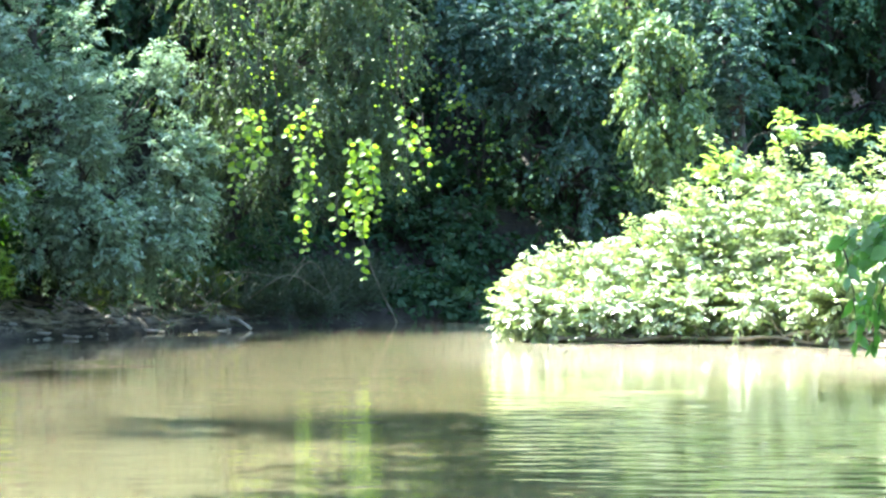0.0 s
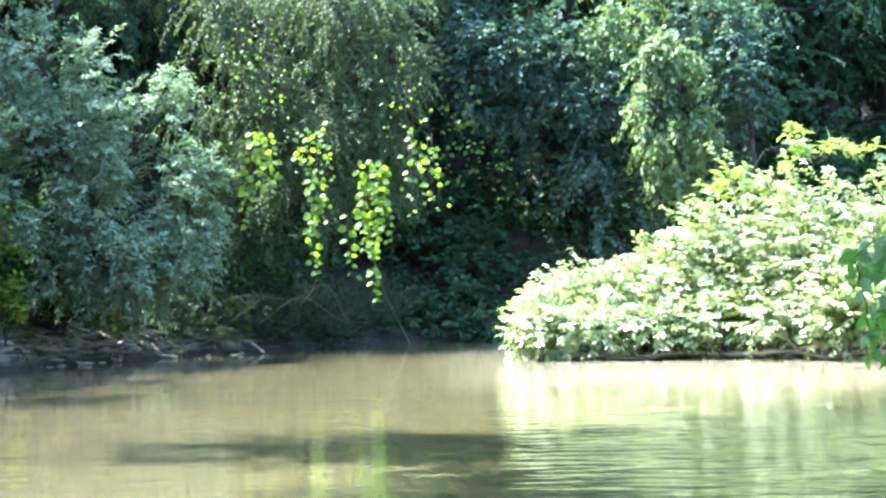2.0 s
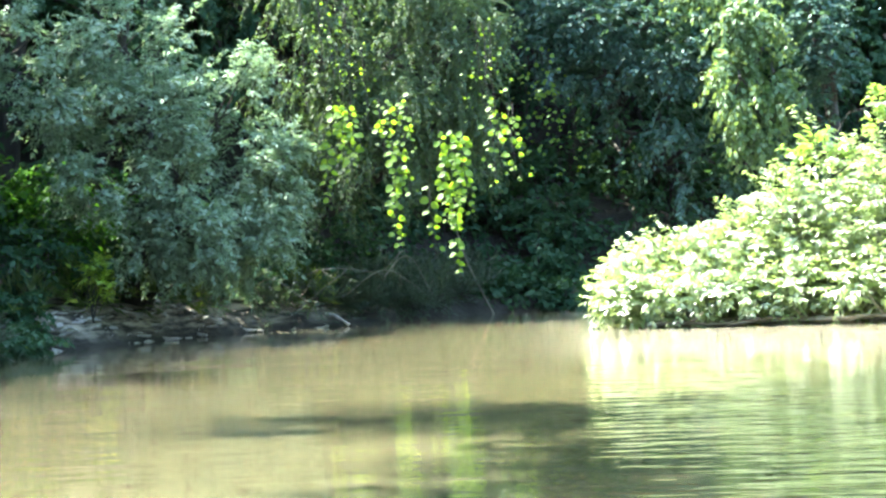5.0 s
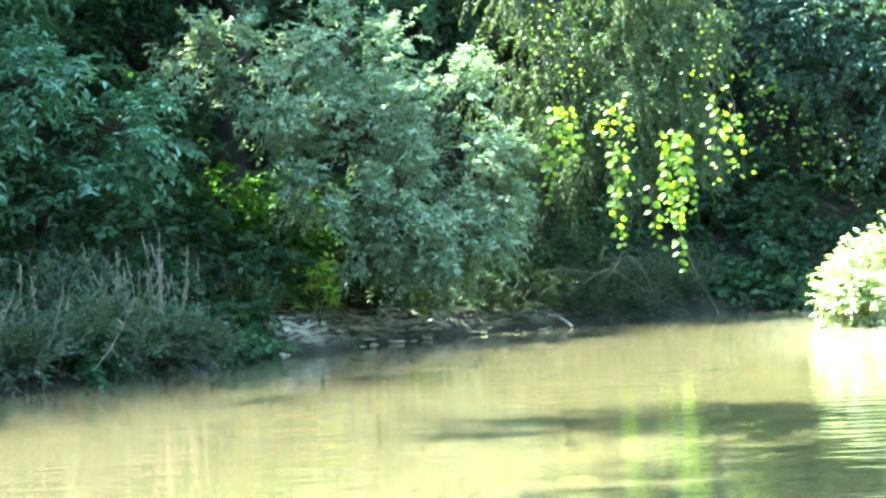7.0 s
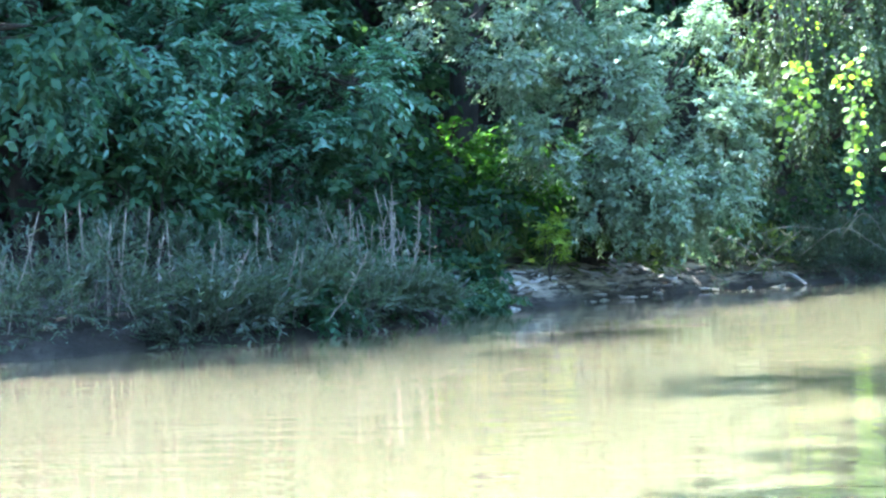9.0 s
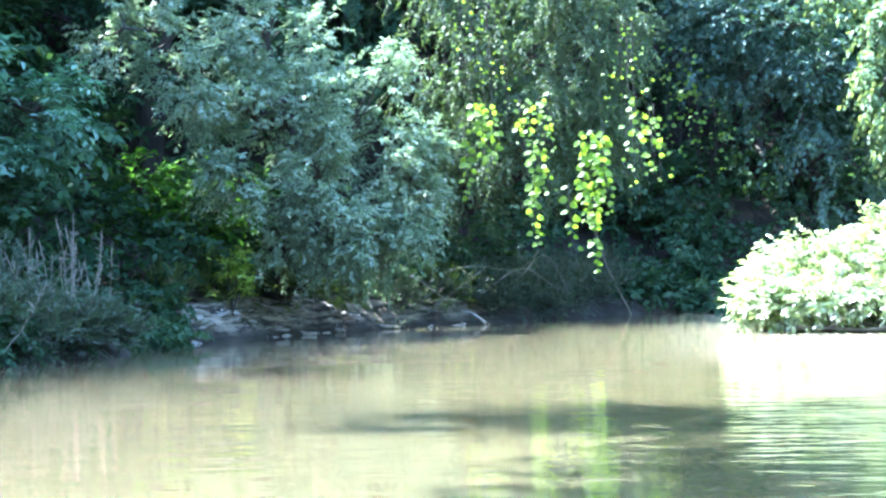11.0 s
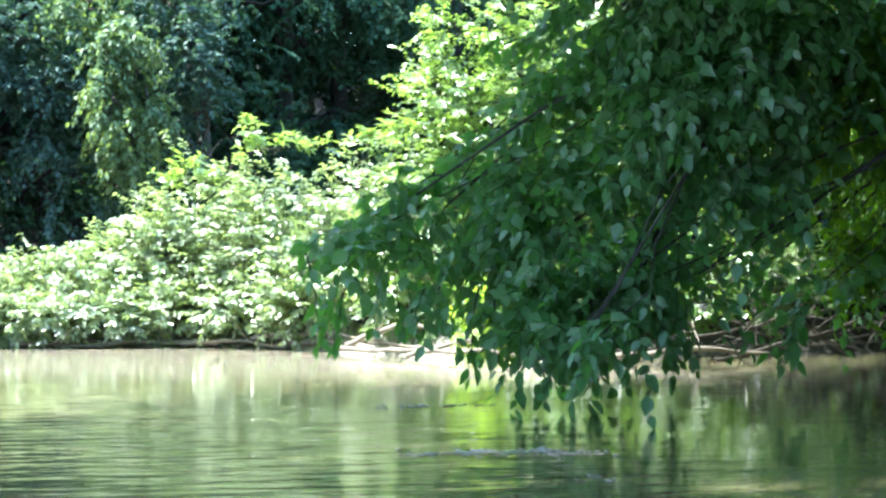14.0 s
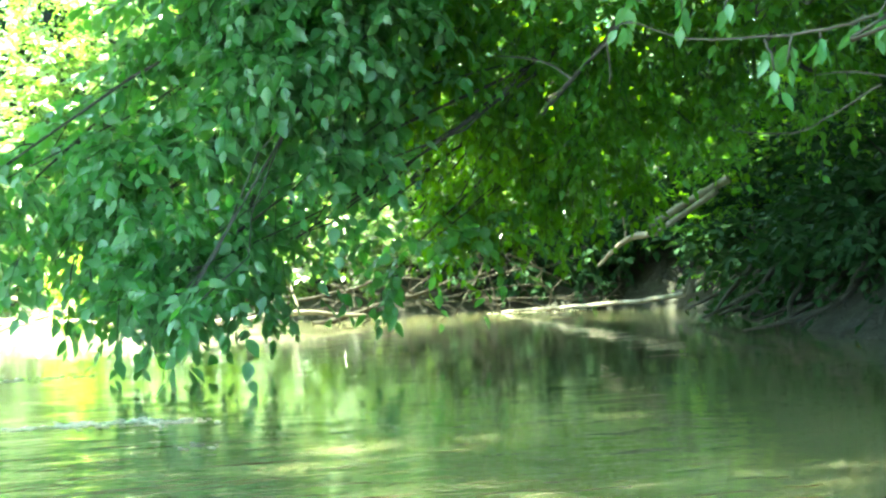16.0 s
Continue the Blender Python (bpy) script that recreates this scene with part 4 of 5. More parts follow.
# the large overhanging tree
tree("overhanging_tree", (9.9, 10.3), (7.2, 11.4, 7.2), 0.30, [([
    (2.46, 10.62, 0.97, 0.18, 0.30, 0.11, 15), (2.27, 10.56, 0.80, 0.07, 0.30, 0.12, 6), (2.57, 10.49, 0.85, 0.18, 0.30, 0.14, 20), (2.90, 10.61, 1.09, 0.26, 0.30, 0.14, 32), (2.70, 10.35, 0.71, 0.12, 0.30, 0.11, 8),
    (3.26, 10.72, 1.29, 0.22, 0.30, 0.16, 28), (3.62, 10.70, 1.51, 0.26, 0.30, 0.18, 42), (3.23, 10.52, 1.06, 0.30, 0.30, 0.16, 38), (3.55, 10.31, 1.18, 0.28, 0.30, 0.18, 50), (3.25, 10.30, 0.86, 0.17, 0.30, 0.12, 20),
    (3.48, 10.12, 0.79, 0.23, 0.30, 0.14, 34), (3.28, 9.98, 0.57, 0.12, 0.30, 0.09, 15), (3.52, 10.00, 0.57, 0.16, 0.30, 0.10, 19), (3.71, 10.04, 0.64, 0.15, 0.30, 0.12, 16), (3.97, 10.47, 0.82, 0.16, 0.30, 0.13, 20),
    (3.95, 10.48, 1.74, 0.29, 0.30, 0.22, 64), (3.88, 10.29, 1.35, 0.28, 0.30, 0.16, 44), (4.24, 10.26, 1.95, 0.35, 0.30, 0.25, 90), (4.16, 10.08, 1.65, 0.34, 0.30, 0.17, 78), (4.37, 10.10, 1.44, 0.25, 0.30, 0.11, 34),
    (4.04, 10.12, 1.01, 0.17, 0.30, 0.11, 12), (4.18, 10.07, 0.73, 0.12, 0.30, 0.09, 6), (4.48, 10.05, 1.93, 0.37, 0.31, 0.25, 95), (4.84, 10.21, 2.12, 0.42, 0.34, 0.26, 95), (4.67, 10.62, 2.26, 0.43, 0.31, 0.20, 80),
    (4.83, 10.21, 1.71, 0.26, 0.30, 0.16, 44), (4.66, 10.62, 0.95, 0.13, 0.30, 0.13, 6), (4.75, 10.58, 0.75, 0.08, 0.30, 0.16, 6), (4.91, 10.40, 0.59, 0.07, 0.30, 0.13, 7), (3.94, 10.05, 0.58, 0.12, 0.30, 0.12, 13), (4.34, 10.11, 1.10, 0.19, 0.30, 0.12, 16), (4.67, 10.18, 1.20, 0.16, 0.30, 0.13, 16), (4.17, 10.29, 1.23, 0.19, 0.30, 0.13, 16), (4.70, 10.39, 1.43, 0.19, 0.30, 0.13, 20),
    (3.29, 10.08, 0.59, 0.13, 0.30, 0.09, 14), (3.55, 10.09, 0.58, 0.17, 0.30, 0.10, 16), (3.76, 10.12, 0.62, 0.15, 0.30, 0.11, 14), (4.04, 10.66, 0.79, 0.18, 0.30, 0.13, 18), (3.74, 10.98, 0.73, 0.26, 0.30, 0.13, 26), (3.99, 10.89, 0.96, 0.23, 0.30, 0.13, 22), (4.21, 10.81, 0.69, 0.15, 0.30, 0.13, 12), (4.60, 11.08, 0.82, 0.14, 0.30, 0.10, 8), (5.45, 11.14, 0.68, 0.14, 0.30, 0.11, 8), (5.91, 11.13, 0.74, 0.18, 0.30, 0.11, 12),
    # lobes from 2.7 m up are out of view, added to darken reflections
    (3.58, 10.40, 1.95, 0.22, 0.30, 0.16, 16), (3.85, 10.32, 2.12, 0.28, 0.30, 0.18, 40), (4.08, 10.23, 2.28, 0.32, 0.30, 0.20, 56), (4.10, 10.23, 1.95, 0.26, 0.30, 0.18, 36), (3.30, 10.42, 2.90, 0.45, 0.35, 0.28, 90), (3.70, 10.27, 2.72, 0.45, 0.35, 0.28, 100), (4.15, 10.12, 2.74, 0.45, 0.35, 0.28, 100), (4.60, 9.94, 2.85, 0.45, 0.35, 0.28, 90), (4.06, 10.11, 3.30, 0.50, 0.40, 0.30, 90),
    (3.13, 9.50, 0.45, 0.14, 0.30, 0.06, 9), (3.30, 9.39, 0.44, 0.14, 0.30, 0.06, 12), (3.51, 9.31, 0.48, 0.15, 0.30, 0.07, 12)], SPEC_NEAR, L_NEAR),
    # inner boughs: darker leaf copy, shade painted into the colour
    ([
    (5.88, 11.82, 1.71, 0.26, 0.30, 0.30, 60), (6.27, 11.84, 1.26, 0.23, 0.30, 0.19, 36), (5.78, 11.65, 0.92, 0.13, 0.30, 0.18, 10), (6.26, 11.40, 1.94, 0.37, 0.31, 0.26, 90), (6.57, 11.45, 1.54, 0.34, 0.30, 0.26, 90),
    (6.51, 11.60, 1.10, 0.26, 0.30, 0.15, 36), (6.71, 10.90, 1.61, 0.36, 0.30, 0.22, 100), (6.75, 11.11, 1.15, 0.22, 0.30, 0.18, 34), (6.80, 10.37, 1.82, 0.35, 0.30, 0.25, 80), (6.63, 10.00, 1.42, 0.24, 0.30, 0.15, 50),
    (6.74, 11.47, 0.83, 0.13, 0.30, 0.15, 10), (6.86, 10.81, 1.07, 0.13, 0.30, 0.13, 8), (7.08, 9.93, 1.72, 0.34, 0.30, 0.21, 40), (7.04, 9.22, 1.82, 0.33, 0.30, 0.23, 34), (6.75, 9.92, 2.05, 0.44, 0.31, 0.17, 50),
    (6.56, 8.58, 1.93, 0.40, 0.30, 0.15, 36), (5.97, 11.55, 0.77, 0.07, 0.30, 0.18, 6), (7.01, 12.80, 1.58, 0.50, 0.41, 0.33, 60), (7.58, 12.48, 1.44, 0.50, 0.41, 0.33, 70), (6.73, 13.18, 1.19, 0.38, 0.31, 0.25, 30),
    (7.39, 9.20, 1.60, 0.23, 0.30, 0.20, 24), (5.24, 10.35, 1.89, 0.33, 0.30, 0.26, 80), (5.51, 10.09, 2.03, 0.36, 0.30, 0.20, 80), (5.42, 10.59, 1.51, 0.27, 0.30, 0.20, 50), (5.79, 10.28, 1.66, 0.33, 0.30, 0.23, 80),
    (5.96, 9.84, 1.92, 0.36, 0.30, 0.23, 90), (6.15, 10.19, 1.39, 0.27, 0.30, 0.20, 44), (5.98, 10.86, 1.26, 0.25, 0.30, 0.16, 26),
    # wide lobes near 2.7 m: unseen, added to shade the boughs below
    (5.56, 11.20, 1.24, 0.25, 0.30, 0.16, 26), (5.91, 11.13, 1.06, 0.29, 0.30, 0.16, 34), (6.20, 10.74, 1.16, 0.32, 0.30, 0.19, 40), (5.94, 11.56, 0.86, 0.17, 0.30, 0.13, 9), (6.31, 11.14, 0.82, 0.25, 0.30, 0.13, 14), (5.63, 11.50, 0.89, 0.11, 0.30, 0.11, 6), (6.9, 9.6, 2.75, 0.8, 0.6, 0.25, 260), (6.2, 8.4, 2.7, 0.8, 0.6, 0.25, 240), (7.8, 9.6, 2.7, 0.7, 0.7, 0.3, 240), (7.2, 8.2, 2.8, 0.8, 0.6, 0.25, 240), (5.6, 9.4, 2.65, 0.6, 0.5, 0.2, 160), (6.97, 9.68, 2.02, 0.24, 0.30, 0.13, 44)], SPEC_DEEP, L_SHADE_TINT),
    # roof of lobes out of view, added to shade the boughs and the water
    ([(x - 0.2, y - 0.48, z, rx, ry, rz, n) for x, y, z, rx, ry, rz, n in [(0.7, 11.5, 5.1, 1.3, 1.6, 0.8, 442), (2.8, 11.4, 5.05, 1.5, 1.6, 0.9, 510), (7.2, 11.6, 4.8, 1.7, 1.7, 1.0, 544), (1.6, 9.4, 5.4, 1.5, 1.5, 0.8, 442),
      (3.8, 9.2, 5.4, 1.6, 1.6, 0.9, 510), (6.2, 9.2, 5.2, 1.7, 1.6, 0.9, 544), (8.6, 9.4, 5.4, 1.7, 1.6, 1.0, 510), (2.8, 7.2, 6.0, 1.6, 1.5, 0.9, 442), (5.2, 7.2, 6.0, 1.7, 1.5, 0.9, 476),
      (-2.6, 10.8, 5.4, 1.1, 0.8, 0.6, 190), (-1.7, 8.8, 5.8, 1.1, 0.8, 0.6, 190), (-0.9, 6.9, 6.2, 1.1, 0.8, 0.6, 190), (-0.8, 10.6, 5.4, 1.4, 1.5, 0.8, 408), (0.3, 8.4, 5.8, 1.5, 1.4, 0.8, 408), (1.0, 6.3, 6.2, 1.5, 1.4, 0.8, 408), (3.0, 5.4, 6.4, 1.5, 1.4, 0.8, 408), (5.4, 5.2, 6.2, 1.6, 1.4, 0.8, 408), (2.2, 10.4, 5.2, 1.2, 1.2, 0.7, 340), (5.0, 9.0, 6.2, 1.5, 1.4, 0.8, 374), (7.2, 7.4, 5.8, 1.5, 1.4, 0.9, 408), (6.2, 14.3, 5.2, 1.8, 1.6, 1.0, 510), (8.4, 14.0, 5.6, 1.8, 1.7, 1.0, 510), (4.0, 13.4, 5.2, 1.5, 1.4, 0.9, 408), (8.2, 16.6, 5.8, 1.5, 1.4, 1.0, 420), (9.0, 9.4, 3.4, 1.2, 0.9, 0.6, 360), (8.2, 10.8, 3.5, 1.2, 1.0, 0.6, 340), (6.2, 7.6, 3.7, 1.2, 1.0, 0.55, 340), (7.8, 8.2, 3.5, 1.2, 1.0, 0.55, 340), (5.2, 8.9, 3.9, 1.1, 0.9, 0.5, 300), (6.9, 6.2, 3.9, 1.2, 1.0, 0.6, 320), (8.6, 6.9, 3.4, 1.2, 0.9, 0.6, 320), (6.6, 9.6, 3.6, 1.1, 0.8, 0.5, 300), (0.9, 12.5, 5.4, 1.3, 1.0, 0.7, 420), (2.5, 12.7, 5.2, 1.3, 1.0, 0.7, 420), (7.2, 11.9, 4.0, 1.2, 1.1, 0.5, 360), (6.4, 13.2, 4.1, 1.2, 1.0, 0.5, 320), (-2.5, 7.9, 6.0, 0.9, 0.8, 0.5, 75), (-2.0, 6.7, 6.2, 1.0, 0.8, 0.5, 100), (6.9, 10.6, 7.2, 2.0, 2.2, 1.2, 560), (8.0, 11.5, 7.6, 2.4, 2.4, 1.5, 612)]], SPEC_SHADE_CANOPY, L_NEAR)],
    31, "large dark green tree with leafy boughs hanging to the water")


# ---- forest round the river ----
def forest_tree(seed, tall):
    rng = np.random.default_rng(seed)
    root = thing("forest_tree", (0, 0, 0), "dark green broadleaf tree in the riverside wood", "tree", "riverside wood")
    trunk = bent((0, 0, -0.4), (rng.uniform(-0.4, 0.4), rng.uniform(-0.4, 0.4), tall * 0.85), 10, 0.2, rng)
    wood = Geo()
    tube(wood, trunk, 0.024 * tall * np.linspace(1, 0.2, 10), 8)
    lobes = []
    for i in range(13):
        a, h = i * 2.4 + rng.uniform(-0.4, 0.4), rng.uniform(0.14, 0.92)
        r = tall * 0.2 * math.sin(math.pi * min(0.95, 0.25 + 0.7 * h)) + 0.3
        lobes.append((r * math.cos(a), r * math.sin(a), tall * h, tall * 0.13, tall * 0.13, tall * 0.095, 85))
    limbs = []
    leaves = crown(lobes, SPEC_FOREST, rng, limbs, trunk)
    for g in limbs:
        wood.add(np.concatenate(g.v), np.concatenate([f for f in g.f if f.shape[1] == 4]))
    for n, me in (("trunk", wood.mesh("trunk", M_BARK)), ("crown", leaves.mesh("crown", L_FOREST))):
        ob = new(n, me)
        ob.parent = root
        if n == "crown":
            tagged(ob, kind="stuff")
    return root


def build_forest():
    rng = random.Random(5)
    kinds = [forest_tree(41, 8.0), forest_tree(42, 9.5), forest_tree(43, 7.0)]
    spots = []
    for row, (y0, step) in enumerate(((28.5, 2.2), (30.5, 1.7), (33.0, 1.7), (36.0, 2.0), (40.0, 2.8), (46.0, 5.0))):
        x = -20.0 + row
        while x < 30:
            if x < -2.5 or row > 0:
                spots.append((x + rng.uniform(-0.6, 0.6), y0 + rng.uniform(-0.8, 0.8) + max(0.0, x) * 0.35))
            x += step
    for row in range(3):
        for i in range(9):
            spots.append((-9.6 - 2.4 * row + rng.uniform(-0.6, 0.6) - max(0, 2 - 2.1 * i) * 1.2, 12.0 + 2.1 * i + rng.uniform(-0.5, 0.5)))
    # extra trees; the first four are added to shade far gap and left bank
    spots += [(-3.5, 26.6), (-5.0, 25.4), (-7.6, 17.6), (-8.2, 15.9), (-6.6, 25.2), (-9.0, 14.2)]
    for i in range(5):
        spots.append((11.5 + 1.6 * (i % 2) + rng.uniform(-0.4, 0.4), 6.5 + 1.7 * i))
    for i in range(7):
        spots.append((14.5 + 1.8 * (i % 3) + rng.uniform(-0.5, 0.5), 15.0 + 1.6 * i))
    spots += [(11.0, 3.6), (10.2, 1.4), (8.2, -0.6), (12.4, 1.8), (5.6, -2.6), (7.6, -3.4), (2.0, -4.6), (-1.5, -5.6), (-5.5, -7.0), (4.2, -6.2), (10.5, -2.2), (0.2, -8.0), (-9.5, -9.5)]
    for i in range(14):
        spots.append((-32 + 5 * i + rng.uniform(-1, 1), -24 + rng.uniform(-2, 2)))
    used = 0
    for x, y in spots:
        if float(shore(np.array([x]), np.array([y]))[0]) < 1.2:
            continue
        z = ground_at(x, y)
        s = rng.uniform(0.85, 1.2)
        m = pose(x, y, z - 0.1, 0, 0, rng.uniform(0, 360))
        src = kinds[used % 3]
        if used < 3:
            src.matrix_basis = m
        else:
            ob = copy_thing(src, m)
        used += 1


build_forest()


# ---- undergrowth ----
SPEC_BRUSH = dict(shape=LANCE, L=0.11, W=0.06, k=9, spray=0.3, droop=0.4, spread=0.8, hang=0.2, jitter=0.35, tumble=0.7, clump=12, loose=0.25)
SPEC_WEED = dict(shape=LANCE, L=0.07, W=0.017, k=12, spray=0.26, droop=0.15, spread=0.6, hang=-0.1, jitter=0.3, tumble=0.7, clump=9, loose=0.25, pull=(0, -0.1, 0.9), twig=0.003)
SPEC_GRASS = dict(shape=LANCE, L=0.16, W=0.014, k=7, spray=0.16, droop=0.1, spread=0.4, hang=-0.3, jitter=0.35, tumble=0.7, clump=8, loose=0.3, pull=(0, 0, 1.0))


def undergrowth(name, spots, spec, mat, seed, label, category, twigs=False):
    """A stretch of low growth; spots: x, y, spread, height, number of shoots."""
    rng = np.random.default_rng(seed)
    lobes = []
    for x, y, spread, tall, n in spots:
        z = max(0.0, ground_at(x, y))
        lobes.append((x, y, z + tall * 0.45, spread, spread, tall * 0.5, n))
    twig = Geo() if twigs else None
    geo = crown(lobes, spec, rng, None, None, twig)
    root = tagged(new(name, geo.mesh(name, mat)), label, category, kind="stuff")
    if twigs:
        ob = new("stems", twig.mesh("stems", M_TWIG))
        ob.parent = root
        tagged(ob, kind="stuff")
    return root


def brush_rows():
    rng = random.Random(9)
    left, far, right = [], [], []
    for i in range(46):
        s = i / 45
        x, y = -7.2 + 5.0 * s + rng.uniform(-0.5, 0.5), 15.0 + 9.0 * s + rng.uniform(-0.5, 0.8)
        if shore(np.array([x]), np.array([y]))[0] > 0.6:
            left.append((x, y, 0.55, rng.uniform(0.8, 1.5), 60))
    for i in range(60):
        x = -3.0 + 9.0 * rng.random()
        y = 25.4 + 0.3 * max(0, x) + rng.uniform(0.2, 4.2)
        far.append((x, y, 0.5, rng.uniform(0.6, 1.3), 55))
    for i in range(16):
        right.append((8.2 + 0.17 * i, 16.0 - 0.11 * i + rng.uniform(-0.1, 0.3), 0.35, rng.uniform(0.35, 0.7), 60))
    for i in range(26):
        x, y = 10.0 + rng.uniform(-0.6, 1.4), 8.0 + 8.5 * rng.random()
        right.append((x, y, 0.5, rng.uniform(0.6, 1.2), 45))
    # extra shrubs, added to darken the bank and back the hanging boughs
    right += [(9.5, 13.2, 0.35, 0.5, 90), (9.3, 12.7, 0.3, 0.5, 90), (9.8, 13.8, 0.35, 0.5, 90), (9.9, 13.0, 0.4, 0.8, 90), (8.45, 9.7, 0.4, 0.8, 110), (8.6, 10.4, 0.4, 0.9, 110), (8.8, 11.0, 0.4, 0.9, 110), (9.1, 11.7, 0.4, 0.8, 100), (8.7, 9.0, 0.45, 0.9, 110), (9.5, 12.4, 0.4, 0.7, 90), (11.4, 16.0, 0.7, 2.6, 150), (12.2, 15.4, 0.7, 2.6, 150), (10.7, 15.8, 0.7, 3.0, 260), (11.9, 14.7, 0.7, 3.0, 260), (12.4, 14.0, 0.7, 3.0, 240), (11.2, 12.6, 0.6, 2.4, 220), (11.5, 11.6, 0.6, 2.4, 220), (11.0, 13.9, 0.6, 2.6, 240), (13.4, 19.0, 1.0, 4.4, 300)]
    return left, far, right


BRUSH_LEFT, BRUSH_FAR, BRUSH_RIGHT = brush_rows()
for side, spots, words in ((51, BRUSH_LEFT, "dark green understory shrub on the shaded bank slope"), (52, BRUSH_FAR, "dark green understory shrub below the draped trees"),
                           (53, BRUSH_RIGHT, "understory shrub with shade-darkened leaves on the steep bank")):
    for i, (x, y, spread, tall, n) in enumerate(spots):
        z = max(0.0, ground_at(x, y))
        tree("understory_shrub", (x, y), (x, y, z + tall * 0.7), 0.012, [([(x, y, z + tall * 0.45, spread, spread, tall * 0.5, n)], SPEC_BRUSH, L_SHADE_DARK if side == 53 else L_FOREST)],
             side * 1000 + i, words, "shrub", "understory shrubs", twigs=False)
undergrowth("weeds", [(-6.9 + 0.34 * i + 0.25 * math.sin(3.1 * i), 12.6 + 0.42 * i + 0.3 * math.cos(2.3 * i), 0.36, 0.42 + 0.1 * math.sin(i), 60) for i in range(7)]
            + [(-7.2 + 0.34 * i, 13.8 + 0.35 * i, 0.45, 0.5, 55) for i in range(6)]
            + [(-6.75 + 0.30 * i, 12.78 + 0.34 * i, 0.22, 0.26 + 0.08 * math.sin(2 * i), 60) for i in range(7)], SPEC_WEED, L_WEED, 54, "grey-green tall weeds crowding the shaded water's edge", "weeds", True)
undergrowth("weeds", [(-3.3, 21.5, 0.4, 0.5, 60), (-2.8, 22.3, 0.4, 0.5, 60), (-2.2, 22.7, 0.4, 0.5, 60), (-1.6, 23.4, 0.35, 0.45, 50), (-3.6, 20.8, 0.35, 0.45, 50), (-1.9, 22.6, 0.35, 0.4, 70), (-1.35, 23.5, 0.3, 0.3, 50), (-1.2, 24.2, 0.2, 0.2, 30), (-2.9, 21.5, 0.3, 0.32, 50), (-2.4, 22.05, 0.3, 0.36, 60), (-1.9, 22.45, 0.3, 0.36, 60), (-1.5, 22.95, 0.3, 0.32, 50)],
            SPEC_WEED, L_WEED, 55, "low grey-green weeds under the willow", "weeds", True)
undergrowth("grass", [(-4.4, 19.2, 0.3, 0.35, 60), (-3.9, 20.2, 0.35, 0.35, 70), (-3.5, 20.9, 0.3, 0.35, 60), (-2.6, 22.0, 0.3, 0.3, 50), (-4.7, 18.3, 0.3, 0.3, 40)],
            SPEC_GRASS, L_GRASS, 56, "short green grass on top of the muddy bank", "grass")


COVER_RNG = random.Random(14)
# dark creeping cover, added to stand for the shade in the bank's hollow
undergrowth("ground_ivy", [(-5.35 + 0.5 * COVER_RNG.random() - 0.1 * abs(i - 12) / 4, 14.4 + 0.13 * i, 0.2, 0.14, 40) for i in range(26)] + [(-4.95 + 0.45 * COVER_RNG.random(), 16.9 + 0.1 * i, 0.16, 0.14, 30) for i in range(14)], SPEC_BRUSH_FINE, L_FOREST, 62, "dark green creeping plants added to darken the undercut bank", "ground cover")
undergrowth("weeds", [(-5.75 + 0.055 * i + 0.05 * math.sin(2.1 * i), 13.45 + 0.14 * i, 0.16, 0.2 + 0.05 * math.sin(3 * i), 50) for i in range(21)], SPEC_WEED, L_WEED, 64, "low grey-green weeds fringing the shaded waterline", "weeds", True)
undergrowth("weeds", [(-2.2 + 0.1 * i + 0.1 * math.sin(3 * i), 22.3 + 0.16 * i, 0.22, 0.24 + 0.08 * math.sin(2 * i), 45) for i in range(14)] + [(-2.0 + 0.1 * i, 22.9 + 0.16 * i, 0.3, 0.4, 45) for i in range(12)],
            SPEC_WEED, L_WEED, 63, "low grey-green weeds along the shaded far shore", "weeds", True)
# more added cover: dark leaves in place of shade on the bare far bank
undergrowth("ground_ivy", [(-1.3 + 3.4 * COVER_RNG.random(), 25.2 + 2.6 * COVER_RNG.random(), 0.4, 0.2, 36) for i in range(20)], SPEC_BRUSH, L_FOREST, 57, "dark green creeping plants added to darken the far bank", "ground cover")
undergrowth("ground_ivy", [(-1.7 + 0.16 * i, 24.75 + 0.35 * COVER_RNG.random() - max(0, -0.9 - (-1.7 + 0.16 * i)) * 0.9, 0.22, 0.16, 40) for i in range(19)], SPEC_BRUSH, L_FOREST, 59, "dark green creeping plants added to darken the far waterline", "ground cover")
# added cover in shade-darkened leaves hides the too bright soil
undergrowth("ground_ivy", [(9.0 + 1.6 * COVER_RNG.random(), 8.2 + 4.6 * COVER_RNG.random(), 0.4, 0.3, 45) for i in range(26)], SPEC_BRUSH, L_SHADE_DARK, 58, "dark green creeping plants added to darken the steep bank", "ground cover")


